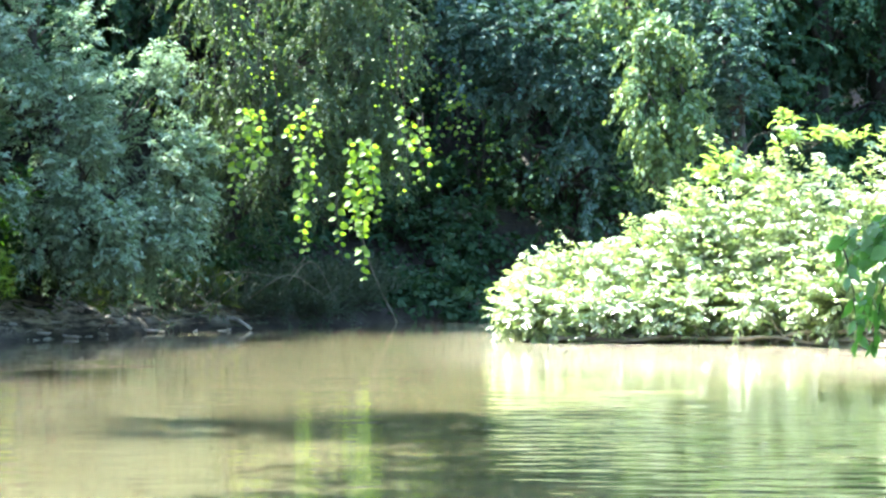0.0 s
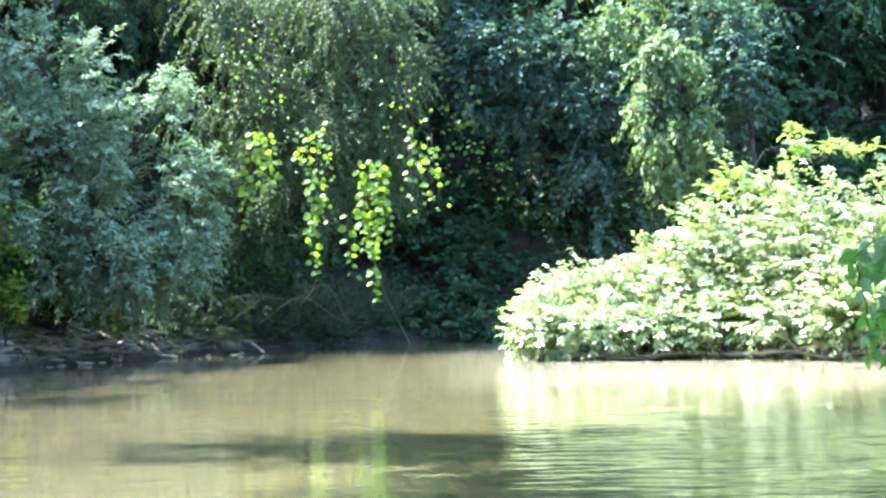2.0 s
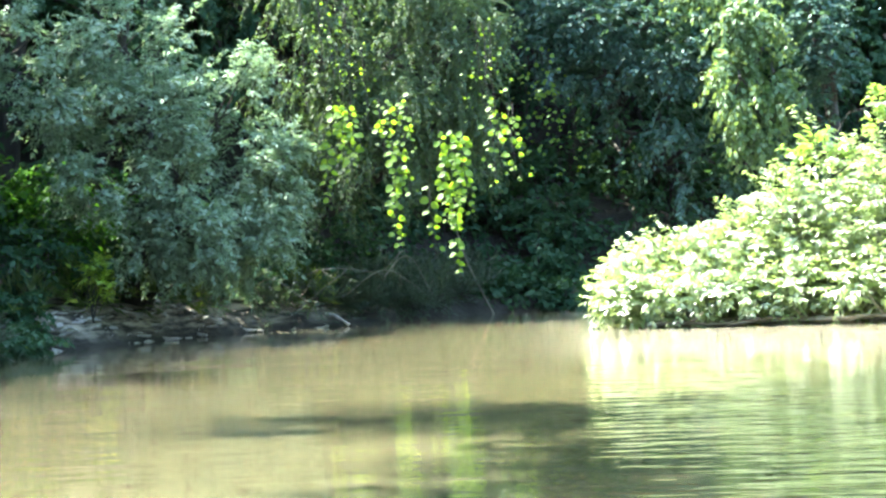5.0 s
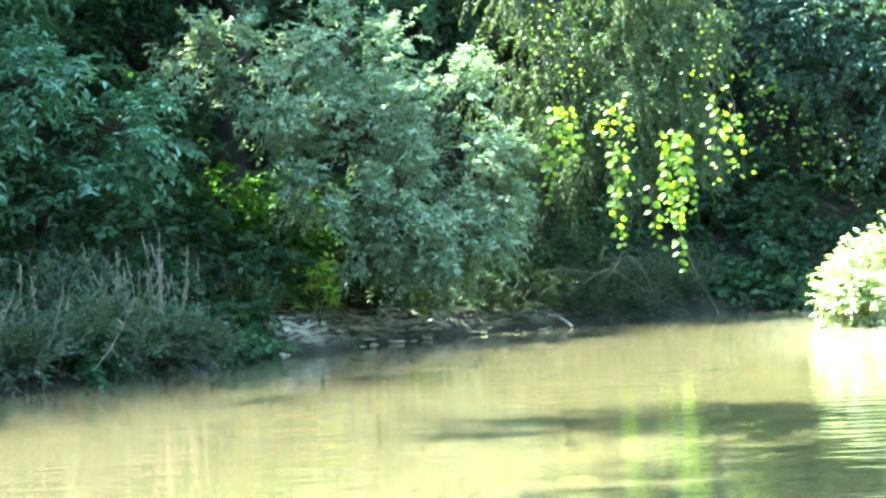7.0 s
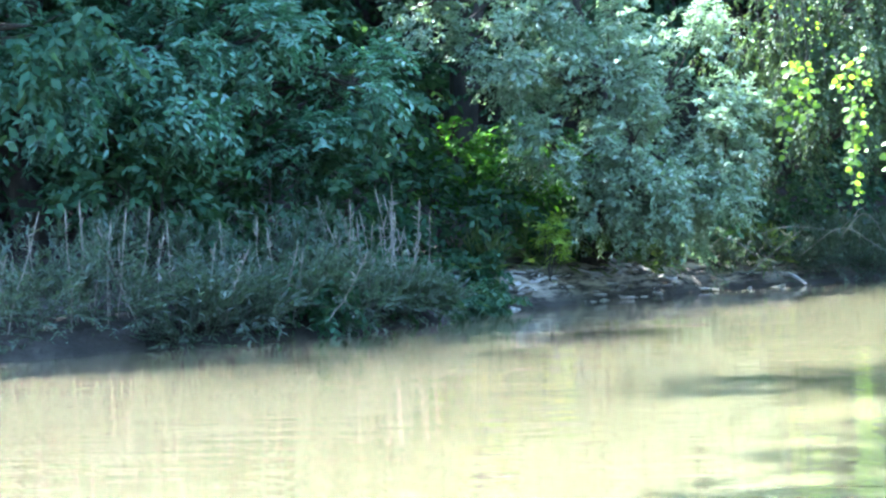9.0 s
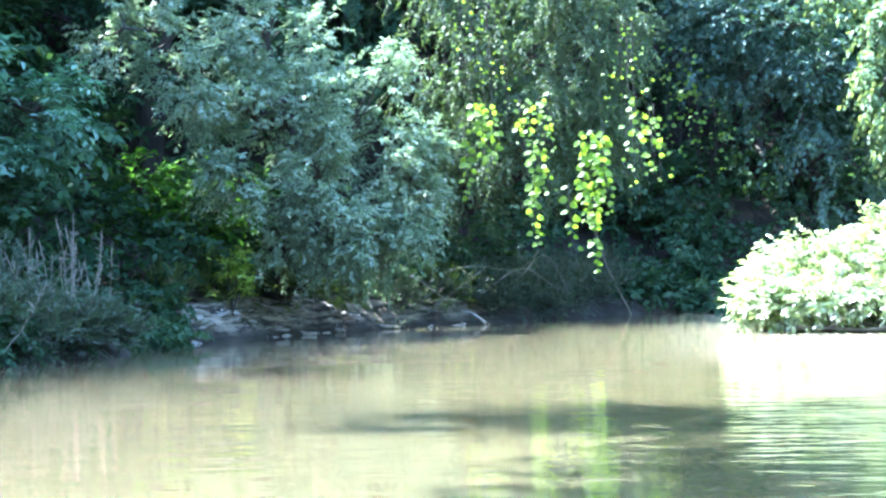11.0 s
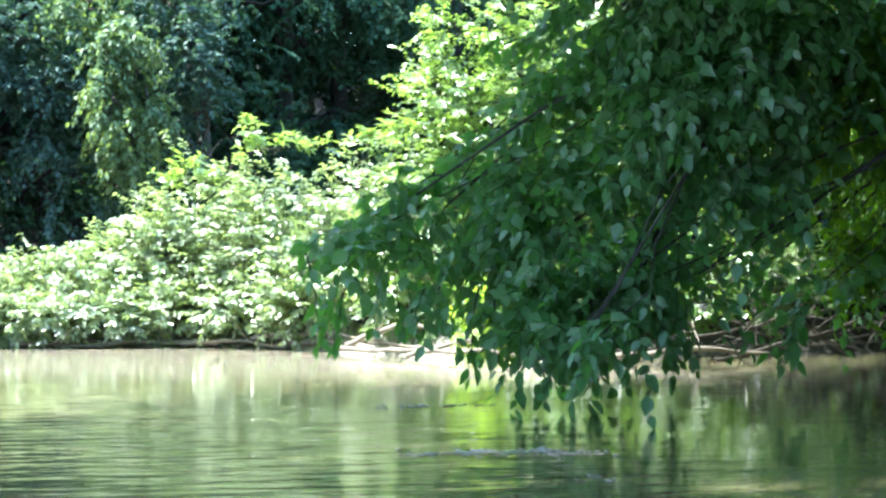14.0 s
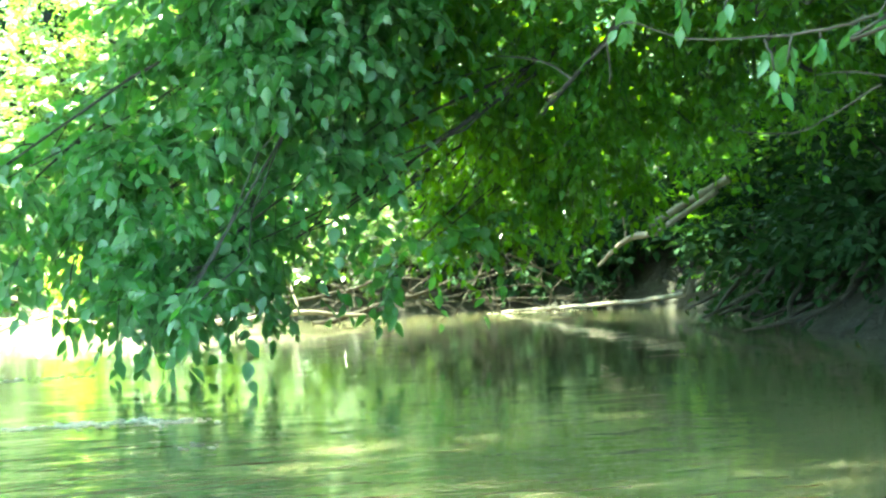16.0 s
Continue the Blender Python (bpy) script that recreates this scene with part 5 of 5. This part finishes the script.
# ---- vines ----
def vine(at, top, bottom, strands, count, spread, seed, bare=0.0, small=1.0, scatter=0.015):
    """A climber hanging from the willow: stems with single heart-shaped leaves."""
    rng = np.random.default_rng(seed)
    x, y = at
    root = thing("vine", (x, y, top), "hanging vine with sunlit yellow-green heart-shaped leaves", "vine", "vines on the willow")
    for k in range(strands):
        sx = x + spread * (k - (strands - 1) / 2) + rng.normal(0, 0.03)
        low = bottom + (top - bottom) * rng.uniform(0, 0.35) * (k > 0)
        path = bent((sx - 0.06, y + 0.1, top + 0.35), (sx, y + rng.normal(0, 0.05), low), 9, 0.12, rng)
        me = tube(Geo(), path, np.linspace(0.005, 0.0025, 9), 5).mesh("stem", M_BARK)
        me.transform(Matrix.Translation((-x, -y, -top)))
        stem = new("stem", me)
        stem.parent = root
        n = int(1.4 * count / strands)
        for i in range(n):
            s = (i + rng.uniform(0.2, 0.8)) / n * (1 - bare) * 0.97 + 0.03
            f = s * 8
            j = min(7, int(f))
            p = path[j] * (1 - f + j) + path[j + 1] * (f - j)
            d = np.array([(1 if i % 2 else -1) * rng.uniform(0.7, 1.2), rng.normal(-0.15, 0.25), rng.uniform(-0.8, -0.25)])
            nrm = np.array([rng.normal(-0.3, 0.7), -1.0, rng.normal(0.45, 0.6)])
            d = unit(d)
            side = unit(np.cross(d, nrm))
            up = np.cross(side, d)
            size = small * rng.uniform(0.055, 0.098) * (1.0 if s < 0.75 else 0.75)
            ob = new("leaf", VINE_LEAF)
            ob.parent = stem
            p = p + rng.normal(0, 1.5 * scatter, 3)
            off = p + d * 0.008 - np.array((x, y, top))
            ob.matrix_basis = Matrix(((side[0] * size, d[0] * size, up[0] * size, off[0]), (side[1] * size, d[1] * size, up[1] * size, off[1]),
                                      (side[2] * size, d[2] * size, up[2] * size, off[2]), (0, 0, 0, 1)))
    return root


VINE_LEAF = Geo().add(*OVAL).mesh("leaf", L_VINE)
vine((-1.97, 20.95), 2.05, 1.70, 3, 39, 0.075, 61, 0, 0.9, 0.015)
vine((-2.14, 20.95), 1.80, 1.36, 1, 15, 0.1, 60)
vine((-1.87, 20.95), 1.85, 1.64, 1, 7, 0.1, 73)
vine((-1.41, 20.95), 2.07, 1.82, 4, 44, 0.08, 62, 0, 0.7, 0.025)
vine((-1.47, 20.95), 1.58, 0.88, 1, 26, 0.085, 63)
vine((-1.33, 20.95), 1.55, 1.36, 2, 10, 0.10, 74, 0, 0.9)
vine((-0.80, 20.95), 1.72, 1.08, 3, 69, 0.10, 65, 0, 0.95, 0.015)
vine((-1.05, 20.95), 1.15, 0.72, 1, 9, 0.1, 64, 0.1)
vine((-0.78, 20.95), 1.10, 0.49, 1, 19, 0.075, 75, 0.05)
vine((-0.30, 21.1), 1.98, 1.5, 4, 44, 0.09, 66, 0, 0.75, 0.04)
vine((-2.15, 21.3), 3.3, 2.3, 4, 60, 0.16, 67, 0, 0.42, 0.09)
vine((-1.95, 21.4), 2.7, 2.1, 3, 40, 0.14, 68, 0, 0.42, 0.08)
vine((-0.45, 21.5), 2.9, 2.0, 3, 45, 0.10, 69, 0, 0.45, 0.09)
vine((0.12, 25.7), 3.0, 1.9, 4, 56, 0.1, 71, 0, 0.75, 0.07)
vine((0.45, 25.6), 2.4, 1.7, 2, 24, 0.16, 72, 0, 0.7, 0.08)


# ---- dead wood, stems, stones ----
def branch(name, points, r0, r1, mat, label, category, group="", seed=0, forks=0, wobble=0.12, sides=8):
    """A dead branch or log, with some side shoots as parts of their own."""
    rng = np.random.default_rng(seed)
    pts = np.array(points, float)
    path = curved(pts, 6, wobble, rng)
    rad = np.linspace(r0, r1, len(path)) * rng.uniform(0.88, 1.12, len(path))
    root = thing(name, pts[0], label, category, group)
    shift = Matrix.Translation(-Vector(pts[0]))
    me = tube(Geo(), path, rad, sides).mesh("stem", mat)
    me.transform(shift)
    stem = new("stem", me)
    stem.parent = root
    for i in range(forks):
        j = rng.integers(len(path) // 4, len(path) - 1)
        d = unit(rng.normal(0, 1, 3) + np.array([0, -0.2, 0.35]))
        ln = np.linalg.norm(pts[-1] - pts[0]) * rng.uniform(0.15, 0.4)
        me = tube(Geo(), bent(path[j], path[j] + d * ln, 6, 0.25, rng), np.linspace(rad[j] * 0.6, 0.003, 6), 5).mesh("side_shoot", mat)
        me.transform(shift)
        new("side_shoot", me).parent = stem
    return root


branch("hanging_stem", [(-1.15, 23.6, 1.9), (-0.87, 23.98, 0.72), (-0.54, 24.35, -0.05)], 0.009, 0.011, M_DRY, "thin pale bare stem trailing into the river", "stem", seed=70, wobble=0.03)
for i, (pts, r) in enumerate([
        ([(3.0, 18.15, 0.03), (3.9, 17.2, 0.10), (4.3, 15.9, 0.05)], 0.026), ([(3.6, 16.6, 0.06), (4.2, 15.6, 0.04), (4.9, 15.1, 0.02)], 0.028),
        ([(3.7, 16.7, 0.08), (4.1, 16.2, 0.28), (4.45, 15.75, 0.22)], 0.03), ([(4.0, 15.8, 0.02), (4.5, 15.55, 0.14), (5.1, 15.2, 0.06)], 0.028),
        ([(1.0, 18.75, 0.02), (1.9, 18.6, 0.05), (2.7, 18.4, 0.02)], 0.022), ([(1.8, 18.55, 0.02), (2.6, 18.4, 0.08), (3.3, 18.0, 0.03)], 0.02),
        ([(1.0, 18.62, 0.03), (1.35, 18.5, 0.06), (1.75, 18.5, 0.02)], 0.03), ([(1.7, 18.45, 0.03), (2.3, 18.38, 0.06), (2.75, 18.3, 0.03)], 0.026), ([(2.5, 18.3, 0.04), (3.0, 18.0, 0.07), (3.45, 17.75, 0.03)], 0.028), ([(3.3, 17.85, 0.03), (3.65, 17.3, 0.08), (3.95, 16.7, 0.03)], 0.028),
        ([(2.6, 18.5, 0.12), (2.9, 18.2, 0.04), (3.1, 18.0, 0.0)], 0.014), ([(5.2, 15.1, 0.03), (6.0, 14.75, 0.10), (6.8, 14.9, 0.05)], 0.035),
        ([(5.6, 14.95, 0.02), (6.4, 15.0, 0.22), (7.4, 15.3, 0.35)], 0.022), ([(6.3, 14.85, 0.0), (7.2, 15.05, 0.15), (7.9, 15.5, 0.3)], 0.026)]):
    branch("driftwood", pts, r * 0.85, r * 0.4, M_DRIFT if i < 12 else M_TWIG, "bleached curved driftwood branch at the water's edge", "driftwood", "driftwood at the point", 80 + i, 2, 0.22)
for i in range(16):
    a = 0.4 * i
    x, y = 7.2 + 0.13 * i + 0.2 * math.sin(5 * a), 15.35 + 0.25 * math.sin(3 * a)
    branch("dead_branch", [(x, y, ground_at(x, y) + 0.02), (x - 0.35 + 0.5 * math.sin(7 * a), y - 0.25, 0.32 + 0.2 * math.sin(4 * a)), (x - 0.7 + 0.9 * math.sin(9 * a), y - 0.4, 0.12)], 0.008, 0.003, M_TWIG,
           "thin tangled dead branch on the low bank", "branch", "brushwood on the low bank", 100 + i, 3)
branch("fallen_log", [(8.93, 12.79, 1.08), (8.74, 13.05, 0.92), (8.53, 13.30, 0.73)], 0.034, 0.028, M_DRY, "pale fallen log sloping down the dark bank", "log", seed=130, wobble=0.03)
branch("fallen_log", [(8.80, 12.76, 0.99), (8.66, 12.98, 0.83), (8.53, 13.18, 0.69)], 0.026, 0.02, M_DRY, "pale fallen log sloping down the dark bank", "log", seed=133, wobble=0.03)
branch("fallen_log", [(8.60, 13.25, 0.68), (8.48, 13.57, 0.62), (8.39, 13.86, 0.42)], 0.03, 0.015, M_DRIFT, "grey fallen log sloping down the bank", "log", seed=131, forks=1, wobble=0.06)
branch("fallen_log", [(8.41, 12.66, 0.21), (8.26, 13.47, 0.14), (8.23, 15.21, 0.01)], 0.02, 0.012, M_DRIFT, "grey log lying along the waterline", "log", seed=132, forks=1, wobble=0.04)
for i in range(11):
    s = i / 10
    x, y = 9.3 - 1.1 * s + 0.2 * math.sin(9 * i), 13.4 - 3.2 * s
    z = max(0.1, ground_at(x, y))
    branch("root", [(x + 0.4, y + 0.2, z + 0.35), (x, y, z + 0.12), (x - 0.45 - 0.2 * math.sin(3 * i), y - 0.1 + 0.3 * math.sin(5 * i), 0.05)], 0.03, 0.01, M_BARK,
           "bare root hanging from the undercut bank", "root", "roots of the overhanging tree", 140 + i, 2, 0.2)
for i, pts in enumerate([[(-3.0, 22.0, 0.3), (-2.4, 21.9, 0.62), (-1.7, 22.2, 0.55)], [(-2.7, 21.6, 0.15), (-2.35, 21.8, 0.42), (-2.1, 21.9, 0.62)], [(-2.2, 22.2, 0.3), (-1.7, 22.1, 0.6), (-1.3, 22.3, 0.35)],
                         [(-3.2, 21.6, 0.3), (-2.9, 21.4, 0.55), (-2.5, 21.4, 0.3)], [(-1.9, 22.5, 0.3), (-1.5, 22.6, 0.75), (-1.2, 22.5, 0.3)]]):
    branch("dry_branch", pts, 0.009, 0.003, M_DRY, "dry pale fallen branch arching over the bank", "branch", "dry branches under the willow", 160 + i, 3)
for i, (x, y, turn) in enumerate(((-3.1, 21.05, 0.5), (-2.75, 21.45, 0.9), (-2.5, 21.7, 0.2), (-3.5, 20.35, 1.0), (-3.75, 19.75, 0.6), (-2.25, 21.95, 0.7))):
    z = ground_at(x, y)
    dx, dy = 0.2 * math.cos(turn), 0.2 * math.sin(turn)
    branch("driftwood", [(x - dx, y + dy, z + 0.07), (x, y, z + 0.05), (x + dx, y - dy, max(0.02, z - 0.06))], 0.026, 0.014, M_STONE, "bleached branch stranded on the muddy bank", "driftwood", "bleached wood on the bank", 175 + i, 1, 0.08)
branch("leaning_trunk", [(-3.3, 22.9, 0.5), (-2.5, 23.3, 1.2), (-1.6, 23.7, 2.2)], 0.10, 0.06, M_BARK, "dark leaning trunk under the willow", "trunk", seed=170, forks=3)


def stone_mesh(seed):
    rng = np.random.default_rng(seed)
    bm = bmesh.new()
    bmesh.ops.create_icosphere(bm, subdivisions=2, radius=1.0)
    for v in bm.verts:
        n = noise.noise(v.co * 1.4 + Vector((seed * 3.1, 0, 0))) * 0.5
        v.co *= 1 + n
        v.co = Vector((max(-0.8, min(0.8, v.co.x)), max(-0.7, min(0.7, v.co.y)), max(-0.6, min(0.55, v.co.z))))
    me = bpy.data.meshes.new("stone")
    bm.to_mesh(me)
    bm.free()
    me.materials.append(M_STONE)
    return me


STONES = [stone_mesh(i) for i in range(4)]
STONE_RNG = random.Random(3)
for i in range(110):
    s = 0.1 + 0.66 * STONE_RNG.random() ** 1.2
    line = [(-4.55, 17.95), (-4.25, 18.4), (-3.75, 19.6), (-3.25, 20.9), (-2.2, 21.95)]
    f = s * 4
    j = min(3, int(f))
    x = line[j][0] * (1 - f + j) + line[j + 1][0] * (f - j) - abs(STONE_RNG.gauss(0, 0.22)) - 0.05
    y = line[j][1] * (1 - f + j) + line[j + 1][1] * (f - j) + STONE_RNG.uniform(-0.1, 0.1)
    r = 0.014 + 0.04 * STONE_RNG.random() ** 2
    ob = new("stone", STONES[i % 4])
    ob.matrix_world = pose(x, y, max(0.0, ground_at(x, y)) + r * 0.15, STONE_RNG.uniform(-20, 20), STONE_RNG.uniform(-20, 20), STONE_RNG.uniform(0, 360)) @ Matrix.Diagonal((r * 2.4, r * 1.2, r * 0.4, 1))
    tagged(ob, "pale flat stone half sunk in the muddy bank", "stone", "stones on the muddy bank")


# ---- reeds ----
def reed_clump(x, y, n, tall, seed, label):
    rng = np.random.default_rng(seed)
    z = max(0.0, ground_at(x, y))
    root = thing("reed_clump", (x, y, z), label, "reeds", "dry reeds on the bank")
    blades = Geo()
    for i in range(n):
        a = rng.normal(0, 0.16, 2)
        h = tall * rng.uniform(0.6, 1.1)
        end = np.array([a[0] * 1.4 + rng.normal(0, 0.07), a[1] + rng.normal(0, 0.05), h])
        path = bent((a[0], a[1], -0.05), end, 6, 0.1, rng)
        stalk = Geo()
        tube(stalk, path, np.linspace(0.005, 0.003, 6), 5)
        head = tube(Geo(), np.array([end, end + (end - path[-2]) * 0.6, end + (end - path[-2]) * 1.1]), (0.004, 0.006, 0.002), 5)
        stem = new("stalk", stalk.mesh("stalk", M_DRY))
        stem.parent = root
        new("seed_head", head.mesh("seed_head", M_DRY)).parent = stem
        m = 16
        at = path[rng.integers(2, 6, m)] + rng.normal(0, 0.008, (m, 3))
        place_leaves(blades, LANCE, at, rng.normal(0, 0.6, (m, 3)) + np.array([0, 0, 0.6]), rng.normal(0, 1, (m, 3)), rng.uniform(0.03, 0.075, m), rng.uniform(0.008, 0.016, m))
    ob = new("foliage", blades.mesh("foliage", M_DRY))
    ob.parent = root
    tagged(ob, kind="stuff")


for i, (x, y, n, tall) in enumerate([(-4.92, 16.35, 8, 0.8), (-5.0, 16.0, 8, 0.72), (-4.95, 15.6, 7, 0.66), (-5.15, 15.2, 6, 0.6), (-5.45, 14.3, 6, 0.6), (-5.9, 13.65, 4, 0.6), (-6.2, 13.4, 5, 0.65), (-6.45, 13.05, 6, 0.7), (-6.9, 12.75, 5, 0.65)]):
    reed_clump(x, y, n, tall, 180 + i, "tall dry pale reeds and weed stalks at the water's edge")


# ---- single leaves on the boughs that touch the water ----
def hanging_twig(root, at, reach, count, seed, leaf, size, bark=M_BARK):
    """A drooping twig with leaves that are parts of their own, under a tree."""
    rng = np.random.default_rng(seed)
    o = Vector(root.location)
    start = np.array(at, float)
    end = start + np.array(reach, float)
    path = bent(start, end, 8, 0.15, rng, -0.12 * np.linalg.norm(reach))
    me = tube(Geo(), path, np.linspace(0.006, 0.002, 8), 5).mesh("twig", bark)
    me.transform(Matrix.Translation(-o))
    twig = new("twig", me)
    twig.parent = root
    for i in range(count):
        f = (0.1 + 0.9 * (i + rng.random()) / count) * 7
        j = min(6, int(f))
        p = path[j] * (1 - f + j) + path[j + 1] * (f - j)
        d = unit(np.array([(1 if i % 2 else -1) * rng.uniform(0.1, 0.6), rng.normal(0, 0.3), -1.0]))
        side = unit(np.cross(d, np.array([rng.normal(0, 0.6), -1.0, rng.normal(0.2, 0.4)])))
        up = np.cross(side, d)
        k = rng.uniform(0.7, 1.2) * size
        ob = new("leaf", leaf)
        ob.parent = twig
        q = p + d * 0.02 - np.array(o)
        ob.matrix_basis = Matrix(((side[0] * k, d[0] * k, up[0] * k, q[0]), (side[1] * k, d[1] * k, up[1] * k, q[1]), (side[2] * k, d[2] * k, up[2] * k, q[2]), (0, 0, 0, 1)))


NEAR_LEAF = Geo().add(OVATE[0] * np.array([0.52, 1, 1]), OVATE[1]).mesh("leaf", L_NEAR_ONE)
OVERHANG = [o for o in scene.collection.objects if o.name == "overhanging_tree"][0]
for i, (at, reach, n) in enumerate([
        ((2.09, 10.49, 0.86), (0.10, -0.02, -0.51), 8), ((2.31, 10.45, 0.65), (-0.06, 0.01, -0.33), 8), ((2.56, 10.39, 0.65), (0.06, -0.01, -0.24), 7),
        ((2.79, 10.33, 0.71), (-0.00, 0.00, -0.24), 7), ((2.94, 10.08, 0.68), (-0.05, 0.01, -0.44), 9), ((3.02, 10.06, 0.62), (0.01, -0.00, -0.33), 8),
        ((3.16, 10.01, 0.56), (-0.03, 0.01, -0.21), 8), ((3.33, 9.96, 0.50), (0.03, -0.01, -0.21), 9), ((3.44, 9.92, 0.47), (-0.02, 0.01, -0.24), 9),
        ((3.67, 9.94, 0.55), (-0.06, 0.02, -0.21), 8), ((3.77, 9.91, 0.55), (-0.02, 0.01, -0.18), 8), ((4.87, 10.31, 0.53), (0.01, -0.01, -0.29), 8),
        ((4.00, 10.03, 0.73), (-0.03, 0.01, -0.24), 8), ((2.47, 10.41, 0.89), (-0.32, 0.07, -0.06), 10), ((2.90, 10.61, 1.27), (-0.24, 0.06, -0.12), 12),
        ((3.41, 10.56, 1.58), (-0.24, 0.07, -0.09), 12)]):
    hanging_twig(OVERHANG, at, reach, n, 200 + i, NEAR_LEAF, 0.11)

# bare boughs under the leaves
for i, pts in enumerate([[(6.14, 9.37, 2.31), (5.92, 9.62, 1.81), (5.69, 9.99, 1.4)], [(6.5, 9.2, 2.2), (6.9, 9.4, 1.75), (7.4, 9.6, 1.6)]]):
    g = tube(Geo(), np.concatenate([bent(np.array(pts[k]), np.array(pts[k + 1]), 6, 0.06, np.random.default_rng(9 + i + k))[(0 if k == 0 else 1):] for k in range(2)]), np.linspace(0.03, 0.008, 11), 7)
    me = g.mesh("bough", M_BARK)
    me.transform(Matrix.Translation(-Vector(OVERHANG.location)))
    new("bough", me).parent = OVERHANG

# a second tree on the bank holds the bough that enters the view close by;
# its crown is out of view and added to keep skylight off the water
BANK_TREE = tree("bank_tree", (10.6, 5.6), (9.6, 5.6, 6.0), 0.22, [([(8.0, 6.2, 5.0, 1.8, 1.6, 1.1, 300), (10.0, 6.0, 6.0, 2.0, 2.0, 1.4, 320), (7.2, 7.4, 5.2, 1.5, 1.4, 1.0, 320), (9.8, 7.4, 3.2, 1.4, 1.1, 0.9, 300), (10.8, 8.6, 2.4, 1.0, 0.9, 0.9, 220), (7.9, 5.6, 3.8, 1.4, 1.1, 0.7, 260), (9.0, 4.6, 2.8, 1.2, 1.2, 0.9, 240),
    (5.2, 3.4, 5.4, 1.7, 1.5, 0.9, 360), (7.6, 3.0, 5.2, 1.7, 1.5, 1.0, 360), (3.2, 3.3, 6.2, 1.5, 1.3, 0.8, 300), (9.6, 2.6, 3.8, 1.5, 1.5, 1.2, 320), (6.0, 1.0, 5.5, 1.8, 1.5, 0.9, 320)], SPEC_SHADE_CANOPY, L_NEAR)],
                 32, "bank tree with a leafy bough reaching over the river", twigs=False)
BOUGH_RNG = np.random.default_rng(5)
NEAR_BOUGH = [(9.7, 5.4, 3.4), (4.37, 4.95, 1.49), (4.19, 5.10, 1.44), (4.02, 5.23, 1.39), (3.88, 5.34, 1.37), (3.68, 5.48, 1.38), (3.53, 5.58, 1.44)]
me = tube(Geo(), curved(NEAR_BOUGH, 6, 0.03, BOUGH_RNG), np.concatenate([np.linspace(0.022, 0.009, 6), np.linspace(0.008, 0.002, 30)]), 6).mesh("bough", M_TWIG)
me.transform(Matrix.Translation(-Vector(BANK_TREE.location)))
new("bough", me).parent = BANK_TREE
for i, (at, reach, n) in enumerate([
        ((3.58, 5.55, 1.59), (-0.07, 0.05, -0.10), 8), ((3.53, 5.58, 1.44), (-0.04, 0.03, -0.01), 6), ((3.68, 5.48, 1.56), (-0.02, 0.01, -0.12), 7),
        ((3.79, 5.40, 1.52), (-0.02, 0.02, -0.08), 6), ((3.88, 5.34, 1.37), (0.04, -0.03, -0.18), 11), ((4.02, 5.23, 1.39), (0.01, -0.00, -0.06), 7),
        ((3.95, 5.29, 1.38), (-0.01, 0.01, -0.09), 6), ((4.13, 5.14, 1.43), (-0.04, 0.03, -0.05), 8), ((4.19, 5.10, 1.48), (-0.03, 0.03, -0.11), 8),
        ((3.26, 5.74, 1.64), (-0.02, 0.01, -0.09), 6), ((3.39, 5.66, 1.61), (-0.03, 0.02, -0.10), 5)]):
    hanging_twig(BANK_TREE, at, reach, n, 230 + i, NEAR_LEAF, 0.065)
# bare dry twigs below the boughs
for pts in ([(5.77, 6.91, 1.38), (5.58, 7.06, 1.42), (5.46, 7.15, 1.41)],
            [(5.69, 6.97, 1.36), (5.56, 7.08, 1.26), (5.38, 7.22, 1.16), (5.16, 7.38, 1.18)],
            [(4.75, 7.65, 1.62), (4.69, 7.68, 1.56), (4.57, 7.75, 1.43), (4.43, 7.83, 1.26)],
            [(4.71, 7.67, 1.59), (4.72, 7.66, 1.45), (4.72, 7.67, 1.40)],
            [(4.57, 7.75, 1.43), (4.46, 7.82, 1.51), (4.28, 7.91, 1.54)]):
    path = curved(pts, 5, 0.12, BOUGH_RNG)
    me = tube(Geo(), path, np.linspace(0.007, 0.002, len(path)), 5).mesh("twig", M_TWIG)
    me.transform(Matrix.Translation(-Vector(OVERHANG.location)))
    new("twig", me).parent = OVERHANG

# ---- foam on the water ----
FOAM = Geo()
FOAM_RNG = np.random.default_rng(77)
for cx, cy, length, n in ((2.15, 8.0, 0.16, 40), (2.45, 8.0, 0.22, 120), (2.7, 7.85, 0.16, 40), (2.85, 10.65, 0.34, 46), (2.45, 6.9, 0.08, 10), (8.55, 15.15, 0.5, 90)):
    at = np.stack([cx + FOAM_RNG.uniform(-length, length, n), cy + FOAM_RNG.normal(0, 0.06, n), np.full(n, 0.003)], -1)
    place_leaves(FOAM, ELLIPSE, at, np.array([[1.0, 0.1, 0.0]]) + FOAM_RNG.normal(0, 0.1, (n, 3)) * np.array([1, 1, 0]), np.tile([0, 0, 1.0], (n, 1)), FOAM_RNG.uniform(0.015, 0.05, n), FOAM_RNG.uniform(0.006, 0.016, n))
tagged(new("foam", FOAM.mesh("foam", M_FOAM)), "thin white streaks of foam drifting on the river", "foam", kind="stuff")
